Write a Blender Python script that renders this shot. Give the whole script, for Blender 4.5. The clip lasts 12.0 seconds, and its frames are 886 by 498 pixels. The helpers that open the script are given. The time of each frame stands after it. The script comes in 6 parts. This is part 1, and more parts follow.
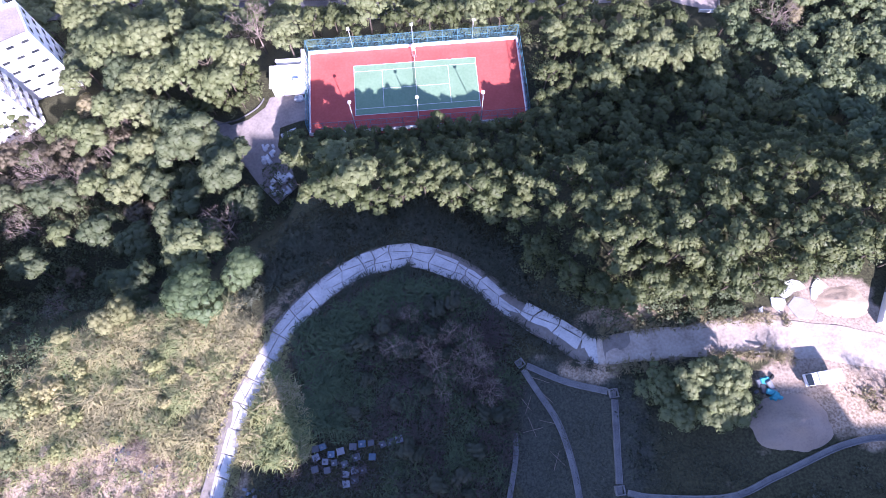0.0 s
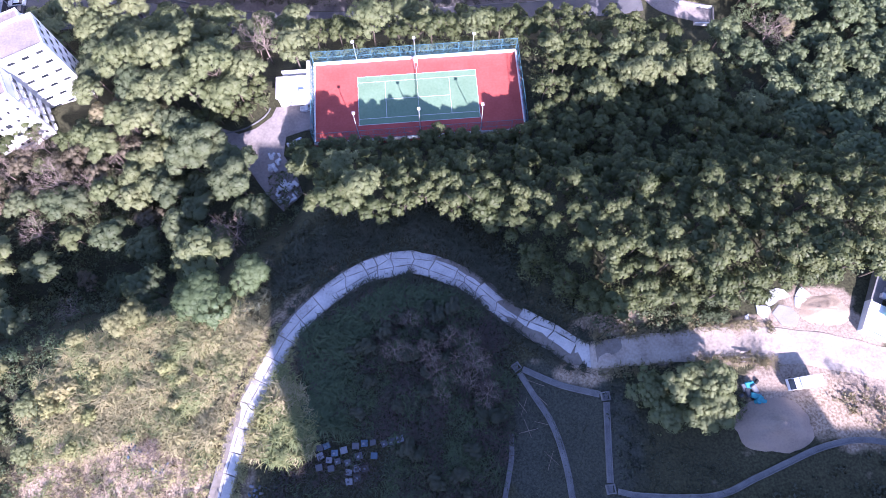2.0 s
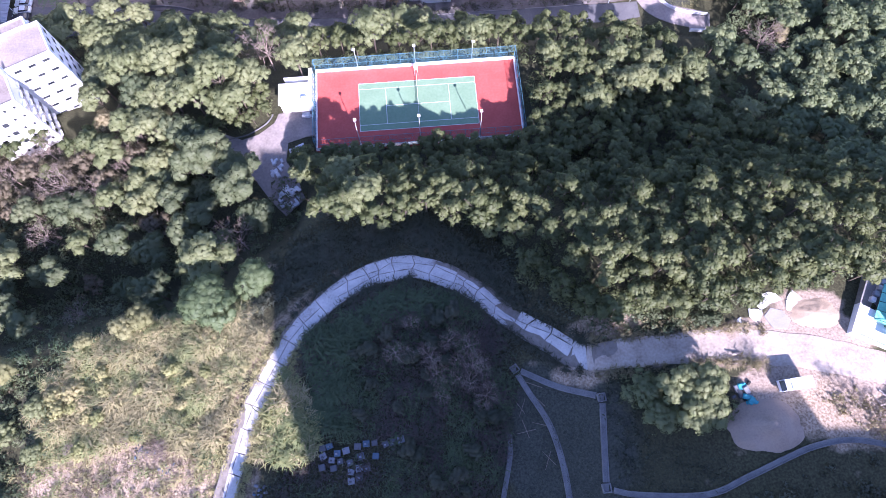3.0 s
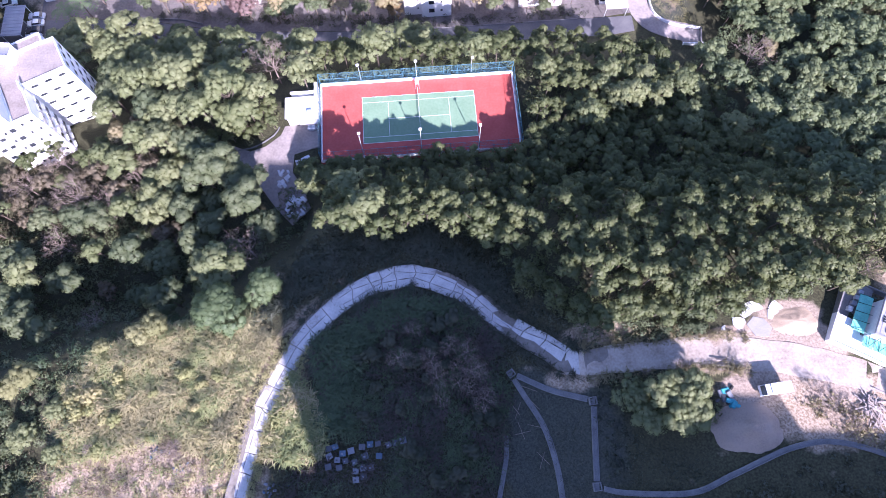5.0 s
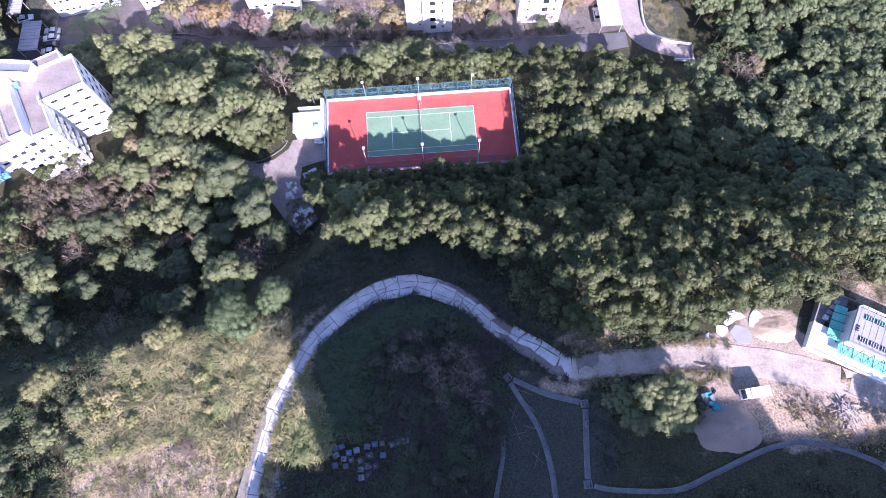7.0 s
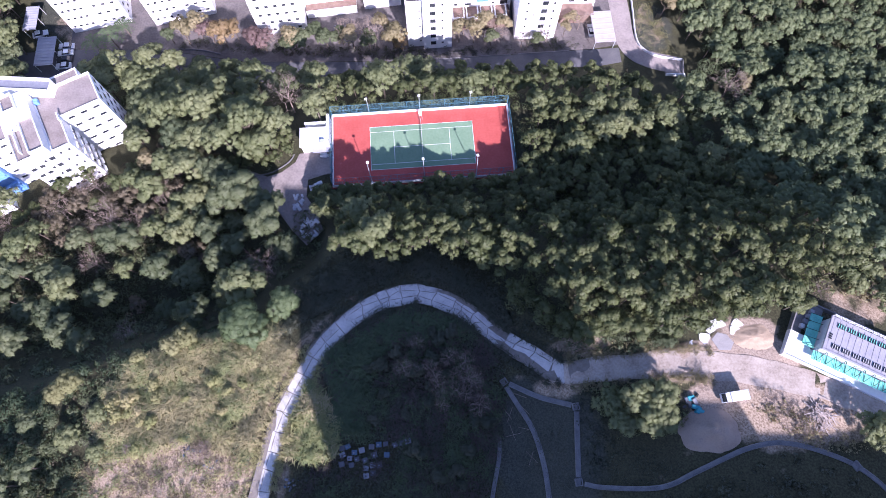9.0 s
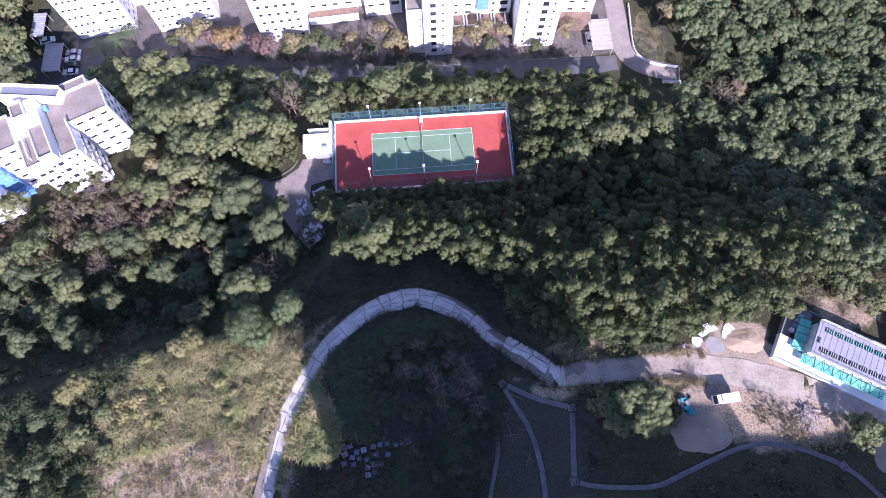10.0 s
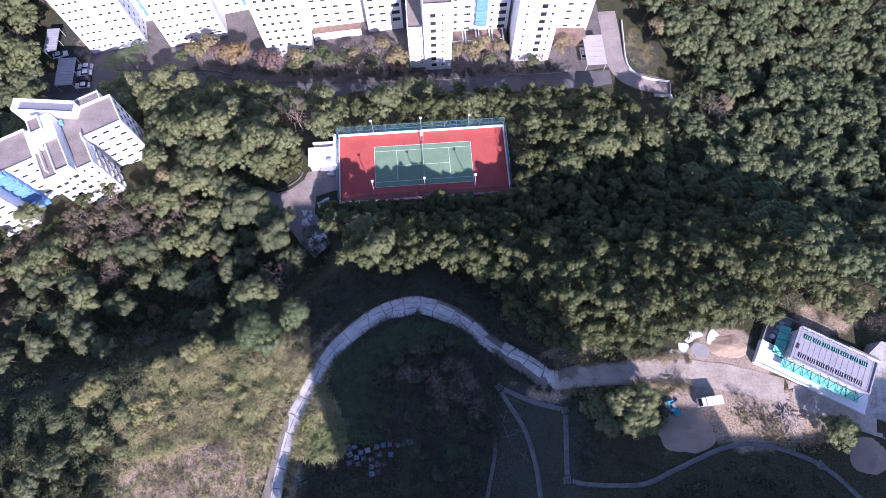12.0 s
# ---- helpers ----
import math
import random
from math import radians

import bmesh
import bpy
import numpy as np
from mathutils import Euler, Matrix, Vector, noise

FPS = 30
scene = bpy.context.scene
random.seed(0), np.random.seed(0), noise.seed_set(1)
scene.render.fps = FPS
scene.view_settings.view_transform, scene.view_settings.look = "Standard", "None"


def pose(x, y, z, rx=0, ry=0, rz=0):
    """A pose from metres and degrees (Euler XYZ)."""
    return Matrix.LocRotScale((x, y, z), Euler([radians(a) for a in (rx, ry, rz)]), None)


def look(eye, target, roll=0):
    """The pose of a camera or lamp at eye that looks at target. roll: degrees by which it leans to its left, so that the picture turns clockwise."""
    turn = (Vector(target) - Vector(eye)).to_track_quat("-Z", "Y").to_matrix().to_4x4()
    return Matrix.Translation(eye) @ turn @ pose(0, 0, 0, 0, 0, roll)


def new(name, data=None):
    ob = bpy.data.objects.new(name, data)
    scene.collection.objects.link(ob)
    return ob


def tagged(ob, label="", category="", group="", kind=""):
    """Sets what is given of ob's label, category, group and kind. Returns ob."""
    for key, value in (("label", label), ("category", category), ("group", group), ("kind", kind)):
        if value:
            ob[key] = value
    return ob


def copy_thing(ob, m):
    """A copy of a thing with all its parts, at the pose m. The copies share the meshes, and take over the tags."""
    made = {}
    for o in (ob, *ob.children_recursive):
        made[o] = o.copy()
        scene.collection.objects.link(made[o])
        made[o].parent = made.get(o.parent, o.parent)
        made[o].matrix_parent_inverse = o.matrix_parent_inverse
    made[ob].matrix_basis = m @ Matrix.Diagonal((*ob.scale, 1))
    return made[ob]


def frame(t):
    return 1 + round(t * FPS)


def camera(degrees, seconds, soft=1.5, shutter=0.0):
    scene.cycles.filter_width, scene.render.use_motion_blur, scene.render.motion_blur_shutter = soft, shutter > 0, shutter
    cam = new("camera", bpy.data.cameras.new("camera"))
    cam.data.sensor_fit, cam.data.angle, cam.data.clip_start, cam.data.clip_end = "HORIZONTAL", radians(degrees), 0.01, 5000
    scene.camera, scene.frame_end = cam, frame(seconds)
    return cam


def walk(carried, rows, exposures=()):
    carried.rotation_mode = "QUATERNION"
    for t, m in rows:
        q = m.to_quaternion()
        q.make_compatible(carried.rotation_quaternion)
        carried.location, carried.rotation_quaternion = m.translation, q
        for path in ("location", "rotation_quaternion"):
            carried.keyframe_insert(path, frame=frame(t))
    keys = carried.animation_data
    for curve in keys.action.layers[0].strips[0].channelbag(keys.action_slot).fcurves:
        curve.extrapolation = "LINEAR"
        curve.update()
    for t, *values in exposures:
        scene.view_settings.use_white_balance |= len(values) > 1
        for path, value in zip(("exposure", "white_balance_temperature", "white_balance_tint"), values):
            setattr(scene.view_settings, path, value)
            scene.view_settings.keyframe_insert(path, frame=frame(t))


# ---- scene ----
cam = camera(74.2, 12.0, soft=0.9)
PATH = [
    (0, (0.746, -64.287, 97.595), (0.779, -63.68, 95.69), -1.6),
    (0.5, (0.61, -64.369, 98.291), (0.646, -63.76, 96.386), -1.2),
    (1, (0.716, -64.444, 99.212), (0.751, -63.832, 97.308), -1.3),
    (1.5, (0.841, -64.514, 100.145), (0.873, -63.9, 98.242), -1.5),
    (2, (0.761, -64.58, 101.113), (0.794, -63.966, 99.211), -1.3),
    (2.5, (0.781, -64.647, 102.134), (0.814, -64.03, 100.232), -1.4),
    (3, (0.773, -64.677, 103.144), (0.807, -64.059, 101.242), -1.3),
    (5, (0.841, -64.543, 107.97), (0.874, -63.925, 106.068), -1.3),
    (5.5, (0.822, -64.606, 109.276), (0.855, -63.987, 107.375), -1.2),
    (6, (0.825, -64.618, 110.674), (0.857, -63.998, 108.772), -1.2),
    (6.5, (0.723, -64.692, 112.17), (0.757, -64.071, 110.269), -1.1),
    (7, (0.698, -64.848, 113.611), (0.732, -64.223, 111.711), -1.1),
    (9, (0.63, -64.889, 119.83), (0.666, -64.262, 117.931), -0.9),
    (9.5, (0.644, -64.927, 121.329), (0.681, -64.3, 119.431), -0.8),
    (10, (0.57, -64.94, 122.8), (0.607, -64.312, 120.902), -0.7),
    (10.5, (0.516, -64.963, 124.258), (0.554, -64.334, 122.36), -0.7),
    (11, (0.477, -65.012, 125.772), (0.516, -64.382, 123.874), -0.5),
    (11.5, (0.432, -65.2, 127.235), (0.472, -64.566, 125.338), -0.5),
    (12, (0.33, -65.497, 128.513), (0.372, -64.858, 126.619), -0.3),
]
walk(cam, [(t, look(eye, target, roll)) for t, eye, target, roll in PATH], [(0, 1.81, 5560, 42), (4, 1.73, 5580, 41), (7, 1.5, 5620, 39), (12, 0.93, 5720, 38)])

# ---- light ----
world = bpy.data.worlds.new("sky")
scene.world = world
world.use_nodes = True
wn = world.node_tree.nodes
sky = wn.new("ShaderNodeTexSky")
sky.sky_type = "NISHITA"
sky.sun_disc = False
sky.ozone_density, sky.dust_density = 2.2, 0.5
SUN_EL, SUN_AZ = 34.8, 161.0            # degrees; azimuth clockwise from north (+y)
sky.sun_elevation, sky.sun_rotation = radians(SUN_EL), radians(SUN_AZ)
wn["Background"].inputs["Strength"].default_value = 0.106
world.node_tree.links.new(sky.outputs[0], wn["Background"].inputs["Color"])
sun = new("sun", bpy.data.lights.new("sun", "SUN"))
sun.data.energy, sun.data.angle, sun.data.color = 5.0, radians(0.5), (1.0, 0.945, 0.865)
sun_to = Vector((math.sin(radians(SUN_AZ)) * math.cos(radians(SUN_EL)), math.cos(radians(SUN_AZ)) * math.cos(radians(SUN_EL)), math.sin(radians(SUN_EL))))
sun.matrix_world = look(sun_to * 300, (0, 0, 0))

rng = np.random.default_rng(7)


# ---- materials ----
def material(name, stops, scale=1.0, rough=0.8, metal=0.0, bump=0.0, fine=8.0, per_object=0.0, spec=0.3):
    """A surface whose colour wanders between the stops at two scales, with grain and relief."""
    m = bpy.data.materials.new(name)
    m.use_nodes = True
    n, l = m.node_tree.nodes, m.node_tree.links
    bsdf = n["Principled BSDF"]
    bsdf.inputs["Roughness"].default_value, bsdf.inputs["Metallic"].default_value = rough, metal
    bsdf.inputs["Specular IOR Level"].default_value = spec
    geo = n.new("ShaderNodeNewGeometry")
    big, small = n.new("ShaderNodeTexNoise"), n.new("ShaderNodeTexNoise")
    big.inputs["Scale"].default_value, small.inputs["Scale"].default_value = scale, scale * fine
    big.inputs["Detail"].default_value, small.inputs["Detail"].default_value = 5, 4
    for t in (big, small):
        l.new(geo.outputs["Position"], t.inputs["Vector"])
    mix = n.new("ShaderNodeMath")
    mix.operation = "MULTIPLY_ADD"
    mix.inputs[1].default_value = 0.4
    half = n.new("ShaderNodeMath")
    half.operation = "MULTIPLY"
    half.inputs[1].default_value = 0.6
    l.new(big.outputs["Fac"], half.inputs[0])
    l.new(small.outputs["Fac"], mix.inputs[0])
    l.new(half.outputs[0], mix.inputs[2])
    fac = mix.outputs[0]
    if per_object:
        info = n.new("ShaderNodeObjectInfo")
        add = n.new("ShaderNodeMath")
        add.operation = "MULTIPLY_ADD"
        add.inputs[1].default_value = per_object
        l.new(info.outputs["Random"], add.inputs[0])
        l.new(fac, add.inputs[2])
        shift = n.new("ShaderNodeMath")
        shift.operation = "SUBTRACT"
        shift.inputs[1].default_value = per_object / 2
        l.new(add.outputs[0], shift.inputs[0])
        fac = shift.outputs[0]
    ramp = n.new("ShaderNodeValToRGB")
    el = ramp.color_ramp.elements
    while len(el) < len(stops):
        el.new(0.5)
    for i, c in enumerate(stops):
        el[i].position = 0.3 + 0.4 * i / max(1, len(stops) - 1)
        el[i].color = (*c, 1)
    l.new(fac, ramp.inputs[0])
    l.new(ramp.outputs[0], bsdf.inputs["Base Color"])
    if bump:
        b = n.new("ShaderNodeBump")
        b.inputs["Strength"].default_value, b.inputs["Distance"].default_value = min(1, bump), 0.1 * bump
        l.new(small.outputs["Fac"], b.inputs["Height"])
        l.new(b.outputs[0], bsdf.inputs["Normal"])
    return m


def leaf_material(name, stops, clear=0.3, wander=0.12, gloss=0.02):
    """Leaves: each leaf and each plant differ a little in colour; light shines through."""
    m = bpy.data.materials.new(name)
    m.use_nodes = True
    n, l = m.node_tree.nodes, m.node_tree.links
    n.remove(n["Principled BSDF"])
    geo, info, tex = n.new("ShaderNodeNewGeometry"), n.new("ShaderNodeObjectInfo"), n.new("ShaderNodeTexNoise")
    tex.inputs["Scale"].default_value = wander
    l.new(geo.outputs["Position"], tex.inputs["Vector"])
    a, b = n.new("ShaderNodeMath"), n.new("ShaderNodeMath")
    a.operation = b.operation = "MULTIPLY_ADD"
    a.inputs[1].default_value = 0.16
    b.inputs[1].default_value = 0.34
    c = n.new("ShaderNodeMath")
    c.operation = "MULTIPLY"
    c.inputs[1].default_value = 0.58
    l.new(tex.outputs["Fac"], c.inputs[0])
    l.new(geo.outputs["Random Per Island"], a.inputs[0])
    l.new(c.outputs[0], a.inputs[2])
    l.new(info.outputs["Random"], b.inputs[0])
    l.new(a.outputs[0], b.inputs[2])
    ramp = n.new("ShaderNodeValToRGB")
    el = ramp.color_ramp.elements
    while len(el) < len(stops):
        el.new(0.5)
    for i, s in enumerate(stops):
        el[i].position = 0.15 + 0.75 * i / max(1, len(stops) - 1)
        el[i].color = (*s, 1)
    l.new(b.outputs[0], ramp.inputs[0])
    dif, tra, mix = n.new("ShaderNodeBsdfDiffuse"), n.new("ShaderNodeBsdfTranslucent"), n.new("ShaderNodeMixShader")
    mix.inputs[0].default_value = clear
    l.new(ramp.outputs[0], dif.inputs[0])
    l.new(ramp.outputs[0], tra.inputs[0])
    l.new(dif.outputs[0], mix.inputs[1])
    l.new(tra.outputs[0], mix.inputs[2])
    shine, coat = n.new("ShaderNodeBsdfGlossy"), n.new("ShaderNodeMixShader")      # the waxy skin of the leaves
    shine.inputs["Roughness"].default_value = 0.55
    coat.inputs[0].default_value = gloss
    l.new(mix.outputs[0], coat.inputs[1])
    l.new(shine.outputs[0], coat.inputs[2])
    l.new(coat.outputs[0], n["Material Output"].inputs[0])
    return m


def soil_material():
    """Forest floor, dry earth, building-site dust and thin grass, mixed by what the soil is at each place."""
    m = bpy.data.materials.new("soil")
    m.use_nodes = True
    n, l = m.node_tree.nodes, m.node_tree.links
    bsdf = n["Principled BSDF"]
    bsdf.inputs["Roughness"].default_value = 0.95
    bsdf.inputs["Specular IOR Level"].default_value = 0.1
    geo = n.new("ShaderNodeNewGeometry")
    tex, tiny = n.new("ShaderNodeTexNoise"), n.new("ShaderNodeTexNoise")
    tex.inputs["Scale"].default_value, tex.inputs["Detail"].default_value = 0.35, 8
    tiny.inputs["Scale"].default_value, tiny.inputs["Detail"].default_value = 3.5, 6
    l.new(geo.outputs["Position"], tex.inputs["Vector"])
    l.new(geo.outputs["Position"], tiny.inputs["Vector"])

    def ramp(src, a, b, lo=0.35, hi=0.65):
        r = n.new("ShaderNodeValToRGB")
        r.color_ramp.elements[0].position, r.color_ramp.elements[1].position = lo, hi
        r.color_ramp.elements[0].color, r.color_ramp.elements[1].color = (*a, 1), (*b, 1)
        l.new(src, r.inputs[0])
        return r.outputs[0]

    def blend(fac, a, b):
        x = n.new("ShaderNodeMix")
        x.data_type = "RGBA"
        l.new(fac, x.inputs["Factor"])
        l.new(a, x.inputs["A"])
        l.new(b, x.inputs["B"])
        return x.outputs["Result"]

    def mask(name):
        at = n.new("ShaderNodeAttribute")
        at.attribute_name = name
        s = n.new("ShaderNodeMath")
        s.operation = "MULTIPLY_ADD"
        s.inputs[1].default_value = 1.1
        l.new(tex.outputs["Fac"], s.inputs[0])
        l.new(at.outputs["Fac"], s.inputs[2])
        t = n.new("ShaderNodeMapRange")
        t.inputs["From Min"].default_value, t.inputs["From Max"].default_value = 0.9, 1.2
        l.new(s.outputs[0], t.inputs["Value"])
        return t.outputs[0]

    forest = ramp(tiny.outputs["Fac"], (0.035, 0.036, 0.022), (0.075, 0.075, 0.04))
    dry = ramp(tiny.outputs["Fac"], (0.2, 0.148, 0.098), (0.43, 0.345, 0.25))
    dust = ramp(tiny.outputs["Fac"], (0.25, 0.195, 0.145), (0.41, 0.335, 0.26))
    grass = ramp(tiny.outputs["Fac"], (0.036, 0.042, 0.032), (0.075, 0.078, 0.06))
    col = blend(mask("grassy"), forest, grass)
    col = blend(mask("dry_earth"), col, dry)
    col = blend(mask("site_dust"), col, dust)
    l.new(col, bsdf.inputs["Base Color"])
    b = n.new("ShaderNodeBump")
    b.inputs["Strength"].default_value, b.inputs["Distance"].default_value = 0.5, 0.08
    l.new(tiny.outputs["Fac"], b.inputs["Height"])
    l.new(b.outputs[0], bsdf.inputs["Normal"])
    return m


SOIL = soil_material()
CONCRETE = material("pale concrete", [(0.22, 0.2, 0.18), (0.39, 0.38, 0.36), (0.46, 0.45, 0.43), (0.54, 0.53, 0.5)], 0.55, 0.9, bump=0.4, per_object=0.16)
JOINT = material("earth in the joints", [(0.13, 0.115, 0.095), (0.24, 0.215, 0.185)], 1.5, 0.95, bump=0.4)
DRAIN = material("drain concrete", [(0.11, 0.11, 0.11), (0.165, 0.165, 0.162), (0.225, 0.225, 0.215)], 0.8, 0.9, bump=0.3, per_object=0.15)
ASPHALT = material("asphalt", [(0.07, 0.07, 0.075), (0.1, 0.1, 0.105), (0.14, 0.138, 0.135)], 0.25, 0.9, bump=0.2, fine=20)
YARD = material("yard concrete", [(0.18, 0.157, 0.141), (0.261, 0.228, 0.207), (0.333, 0.289, 0.261)], 0.25, 0.9, bump=0.2)
WHITE = material("white painted wall", [(0.74, 0.74, 0.73), (0.8, 0.8, 0.79), (0.84, 0.84, 0.83)], 0.3, 0.8, bump=0.1)
GREYWALL = material("weathered grey wall", [(0.42, 0.43, 0.45), (0.55, 0.56, 0.58), (0.64, 0.65, 0.66)], 0.3, 0.85, bump=0.1)
BLUE = material("blue painted panel", [(0.1, 0.24, 0.55), (0.14, 0.3, 0.62), (0.2, 0.38, 0.68)], 0.6, 0.7)
ROOF = material("roof screed", [(0.17, 0.145, 0.13), (0.235, 0.205, 0.185), (0.3, 0.265, 0.245)], 0.3, 0.9, bump=0.2)
PANE = material("dark window glass", [(0.02, 0.025, 0.03), (0.05, 0.055, 0.06)], 0.7, 0.12, spec=0.5, per_object=0.4)
LOUVRE = material("grey-blue louvre slats", [(0.15, 0.16, 0.19), (0.21, 0.22, 0.25)], 1.5, 0.7)
KERB = material("stained kerb concrete", [(0.13, 0.125, 0.12), (0.19, 0.185, 0.18), (0.25, 0.245, 0.24)], 0.8, 0.9, bump=0.2)
BROWNWALL = material("brown tiled podium", [(0.14, 0.09, 0.07), (0.2, 0.135, 0.105), (0.26, 0.19, 0.15)], 0.8, 0.8)
FRAME = material("grey window frame", [(0.35, 0.35, 0.35), (0.5, 0.5, 0.5)], 2, 0.5)
RED = material("red court paint", [(0.34, 0.066, 0.054), (0.4, 0.083, 0.068), (0.45, 0.103, 0.085)], 0.25, 0.8, bump=0.05)
GREEN = material("green court paint", [(0.128, 0.215, 0.132), (0.156, 0.252, 0.156), (0.184, 0.285, 0.182)], 0.25, 0.8, bump=0.05)
LINE = material("white line paint", [(0.62, 0.64, 0.62), (0.78, 0.79, 0.77)], 3, 0.8)
STEEL = material("galvanised steel", [(0.42, 0.47, 0.47), (0.6, 0.64, 0.63)], 3, 0.5, metal=0.3)
LAMP = material("white lamp casing", [(0.72, 0.76, 0.74), (0.84, 0.86, 0.85)], 3, 0.4)
BARK = material("bark", [(0.07, 0.055, 0.04), (0.13, 0.105, 0.08), (0.2, 0.17, 0.135)], 1.5, 0.95, bump=0.5)
TWIG = material("dry twigs", [(0.16, 0.125, 0.1), (0.235, 0.19, 0.155), (0.32, 0.265, 0.22)], 0.6, 0.95)
LEAF_OLIVE = leaf_material("olive leaves", [(0.075, 0.094, 0.038), (0.098, 0.12, 0.047), (0.124, 0.145, 0.058), (0.155, 0.174, 0.073)])
LEAF_DEEP = leaf_material("deep green leaves", [(0.083, 0.108, 0.054), (0.109, 0.137, 0.067), (0.14, 0.166, 0.082), (0.176, 0.196, 0.1)])
LEAF_HILL = leaf_material("hill wood leaves", [(0.098, 0.132, 0.062), (0.128, 0.163, 0.077), (0.158, 0.194, 0.09), (0.194, 0.226, 0.108)], wander=0.06)
LEAF_WIDE = leaf_material("feathery leaves", [(0.13, 0.158, 0.07), (0.167, 0.195, 0.086), (0.204, 0.228, 0.105), (0.248, 0.265, 0.13)])
LEAF_VINE = leaf_material("vine leaves", [(0.093, 0.131, 0.057), (0.117, 0.159, 0.07), (0.144, 0.188, 0.085)])
LEAF_DRY = leaf_material("yellowing leaves", [(0.16, 0.142, 0.07), (0.25, 0.22, 0.115), (0.35, 0.3, 0.17)])
LEAF_GRASS = leaf_material("tall grass", [(0.172, 0.2, 0.08), (0.255, 0.265, 0.11), (0.35, 0.325, 0.155), (0.455, 0.385, 0.22)], wander=0.16, gloss=0.01)
LEAF_MEADOW = leaf_material("green meadow reeds", [(0.158, 0.2, 0.085), (0.222, 0.255, 0.11), (0.305, 0.315, 0.145)], wander=0.2, gloss=0.01)
LEAF_STRAW = leaf_material("straw", [(0.24, 0.225, 0.115), (0.34, 0.305, 0.165), (0.44, 0.385, 0.22)], wander=0.2, gloss=0.01)
# darker leaf tones for shaded ground: some of the shade is in the colour
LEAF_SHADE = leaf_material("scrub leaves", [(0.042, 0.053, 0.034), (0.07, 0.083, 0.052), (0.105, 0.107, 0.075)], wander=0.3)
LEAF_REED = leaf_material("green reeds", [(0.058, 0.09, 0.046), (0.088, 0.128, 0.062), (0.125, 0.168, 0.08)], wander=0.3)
LEAF_BROWN = leaf_material("withered brown leaves", [(0.1, 0.087, 0.054), (0.155, 0.132, 0.083), (0.215, 0.18, 0.12)], wander=0.3)
LEAF_FEATHER = leaf_material("pale feathery leaves", [(0.17, 0.175, 0.08), (0.22, 0.222, 0.105), (0.28, 0.272, 0.14)], gloss=0.0)
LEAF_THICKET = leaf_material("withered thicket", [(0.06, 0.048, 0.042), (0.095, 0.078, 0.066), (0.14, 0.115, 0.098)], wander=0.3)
LEAF_ORANGE = leaf_material("autumn leaves", [(0.18, 0.125, 0.06), (0.25, 0.18, 0.085), (0.31, 0.235, 0.12)])
LEAF_RED = leaf_material("reddish leaves", [(0.13, 0.09, 0.08), (0.19, 0.13, 0.115), (0.24, 0.175, 0.15)])
DUSTROAD = material("dusty concrete track", [(0.23, 0.188, 0.145), (0.38, 0.325, 0.265), (0.49, 0.43, 0.36)], 0.35, 0.95, bump=0.25)
FORECOURT = material("worn forecourt paving", [(0.08, 0.072, 0.068), (0.125, 0.112, 0.105), (0.185, 0.166, 0.155)], 0.2, 0.9, bump=0.1)


# ---- building blocks ----
def part(name, bm, mat, parent=None, label=""):
    """Links a bmesh (or a mesh) as one object, under a thing or a part."""
    if isinstance(bm, bmesh.types.BMesh):
        me = bpy.data.meshes.new(name)
        bm.to_mesh(me)
        bm.free()
    else:
        me = bm
    if mat and not me.materials:
        me.materials.append(mat)
    ob = new(name, me)
    ob.parent = parent
    if label:
        ob["label"] = label
    return ob


def anchor(name, m, label, category, group="", kind=""):
    ob = new(name)
    ob.matrix_world = m
    ob.empty_display_size = 0.3
    return tagged(ob, label, category, group, kind)


def box(bm, x0, x1, y0, y1, z0, z1, bevel=0.0):
    c = Matrix.Translation(((x0 + x1) / 2, (y0 + y1) / 2, (z0 + z1) / 2)) @ Matrix.Diagonal((x1 - x0, y1 - y0, z1 - z0, 1))
    made = bmesh.ops.create_cube(bm, size=1, matrix=c)
    if bevel:
        edges = {e for v in made["verts"] for e in v.link_edges}
        bmesh.ops.bevel(bm, geom=list(edges), offset=bevel, segments=1, affect="EDGES")
    return bm


def boxes(*dims, bevel=0.0):
    bm = bmesh.new()
    for d in dims:
        box(bm, *d, bevel=bevel)
    return bm


def rod(bm, a, b, r0, r1=None, n=6):
    a, b = Vector(a), Vector(b)
    d = b - a
    m = Matrix.Translation((a + b) / 2) @ d.to_track_quat("Z", "Y").to_matrix().to_4x4()
    bmesh.ops.create_cone(bm, cap_ends=True, segments=n, radius1=r0, radius2=r0 if r1 is None else r1, depth=d.length, matrix=m)
    return bm


def rods(*items, n=6):
    bm = bmesh.new()
    for a, b, r in items:
        rod(bm, a, b, r, n=n)
    return bm


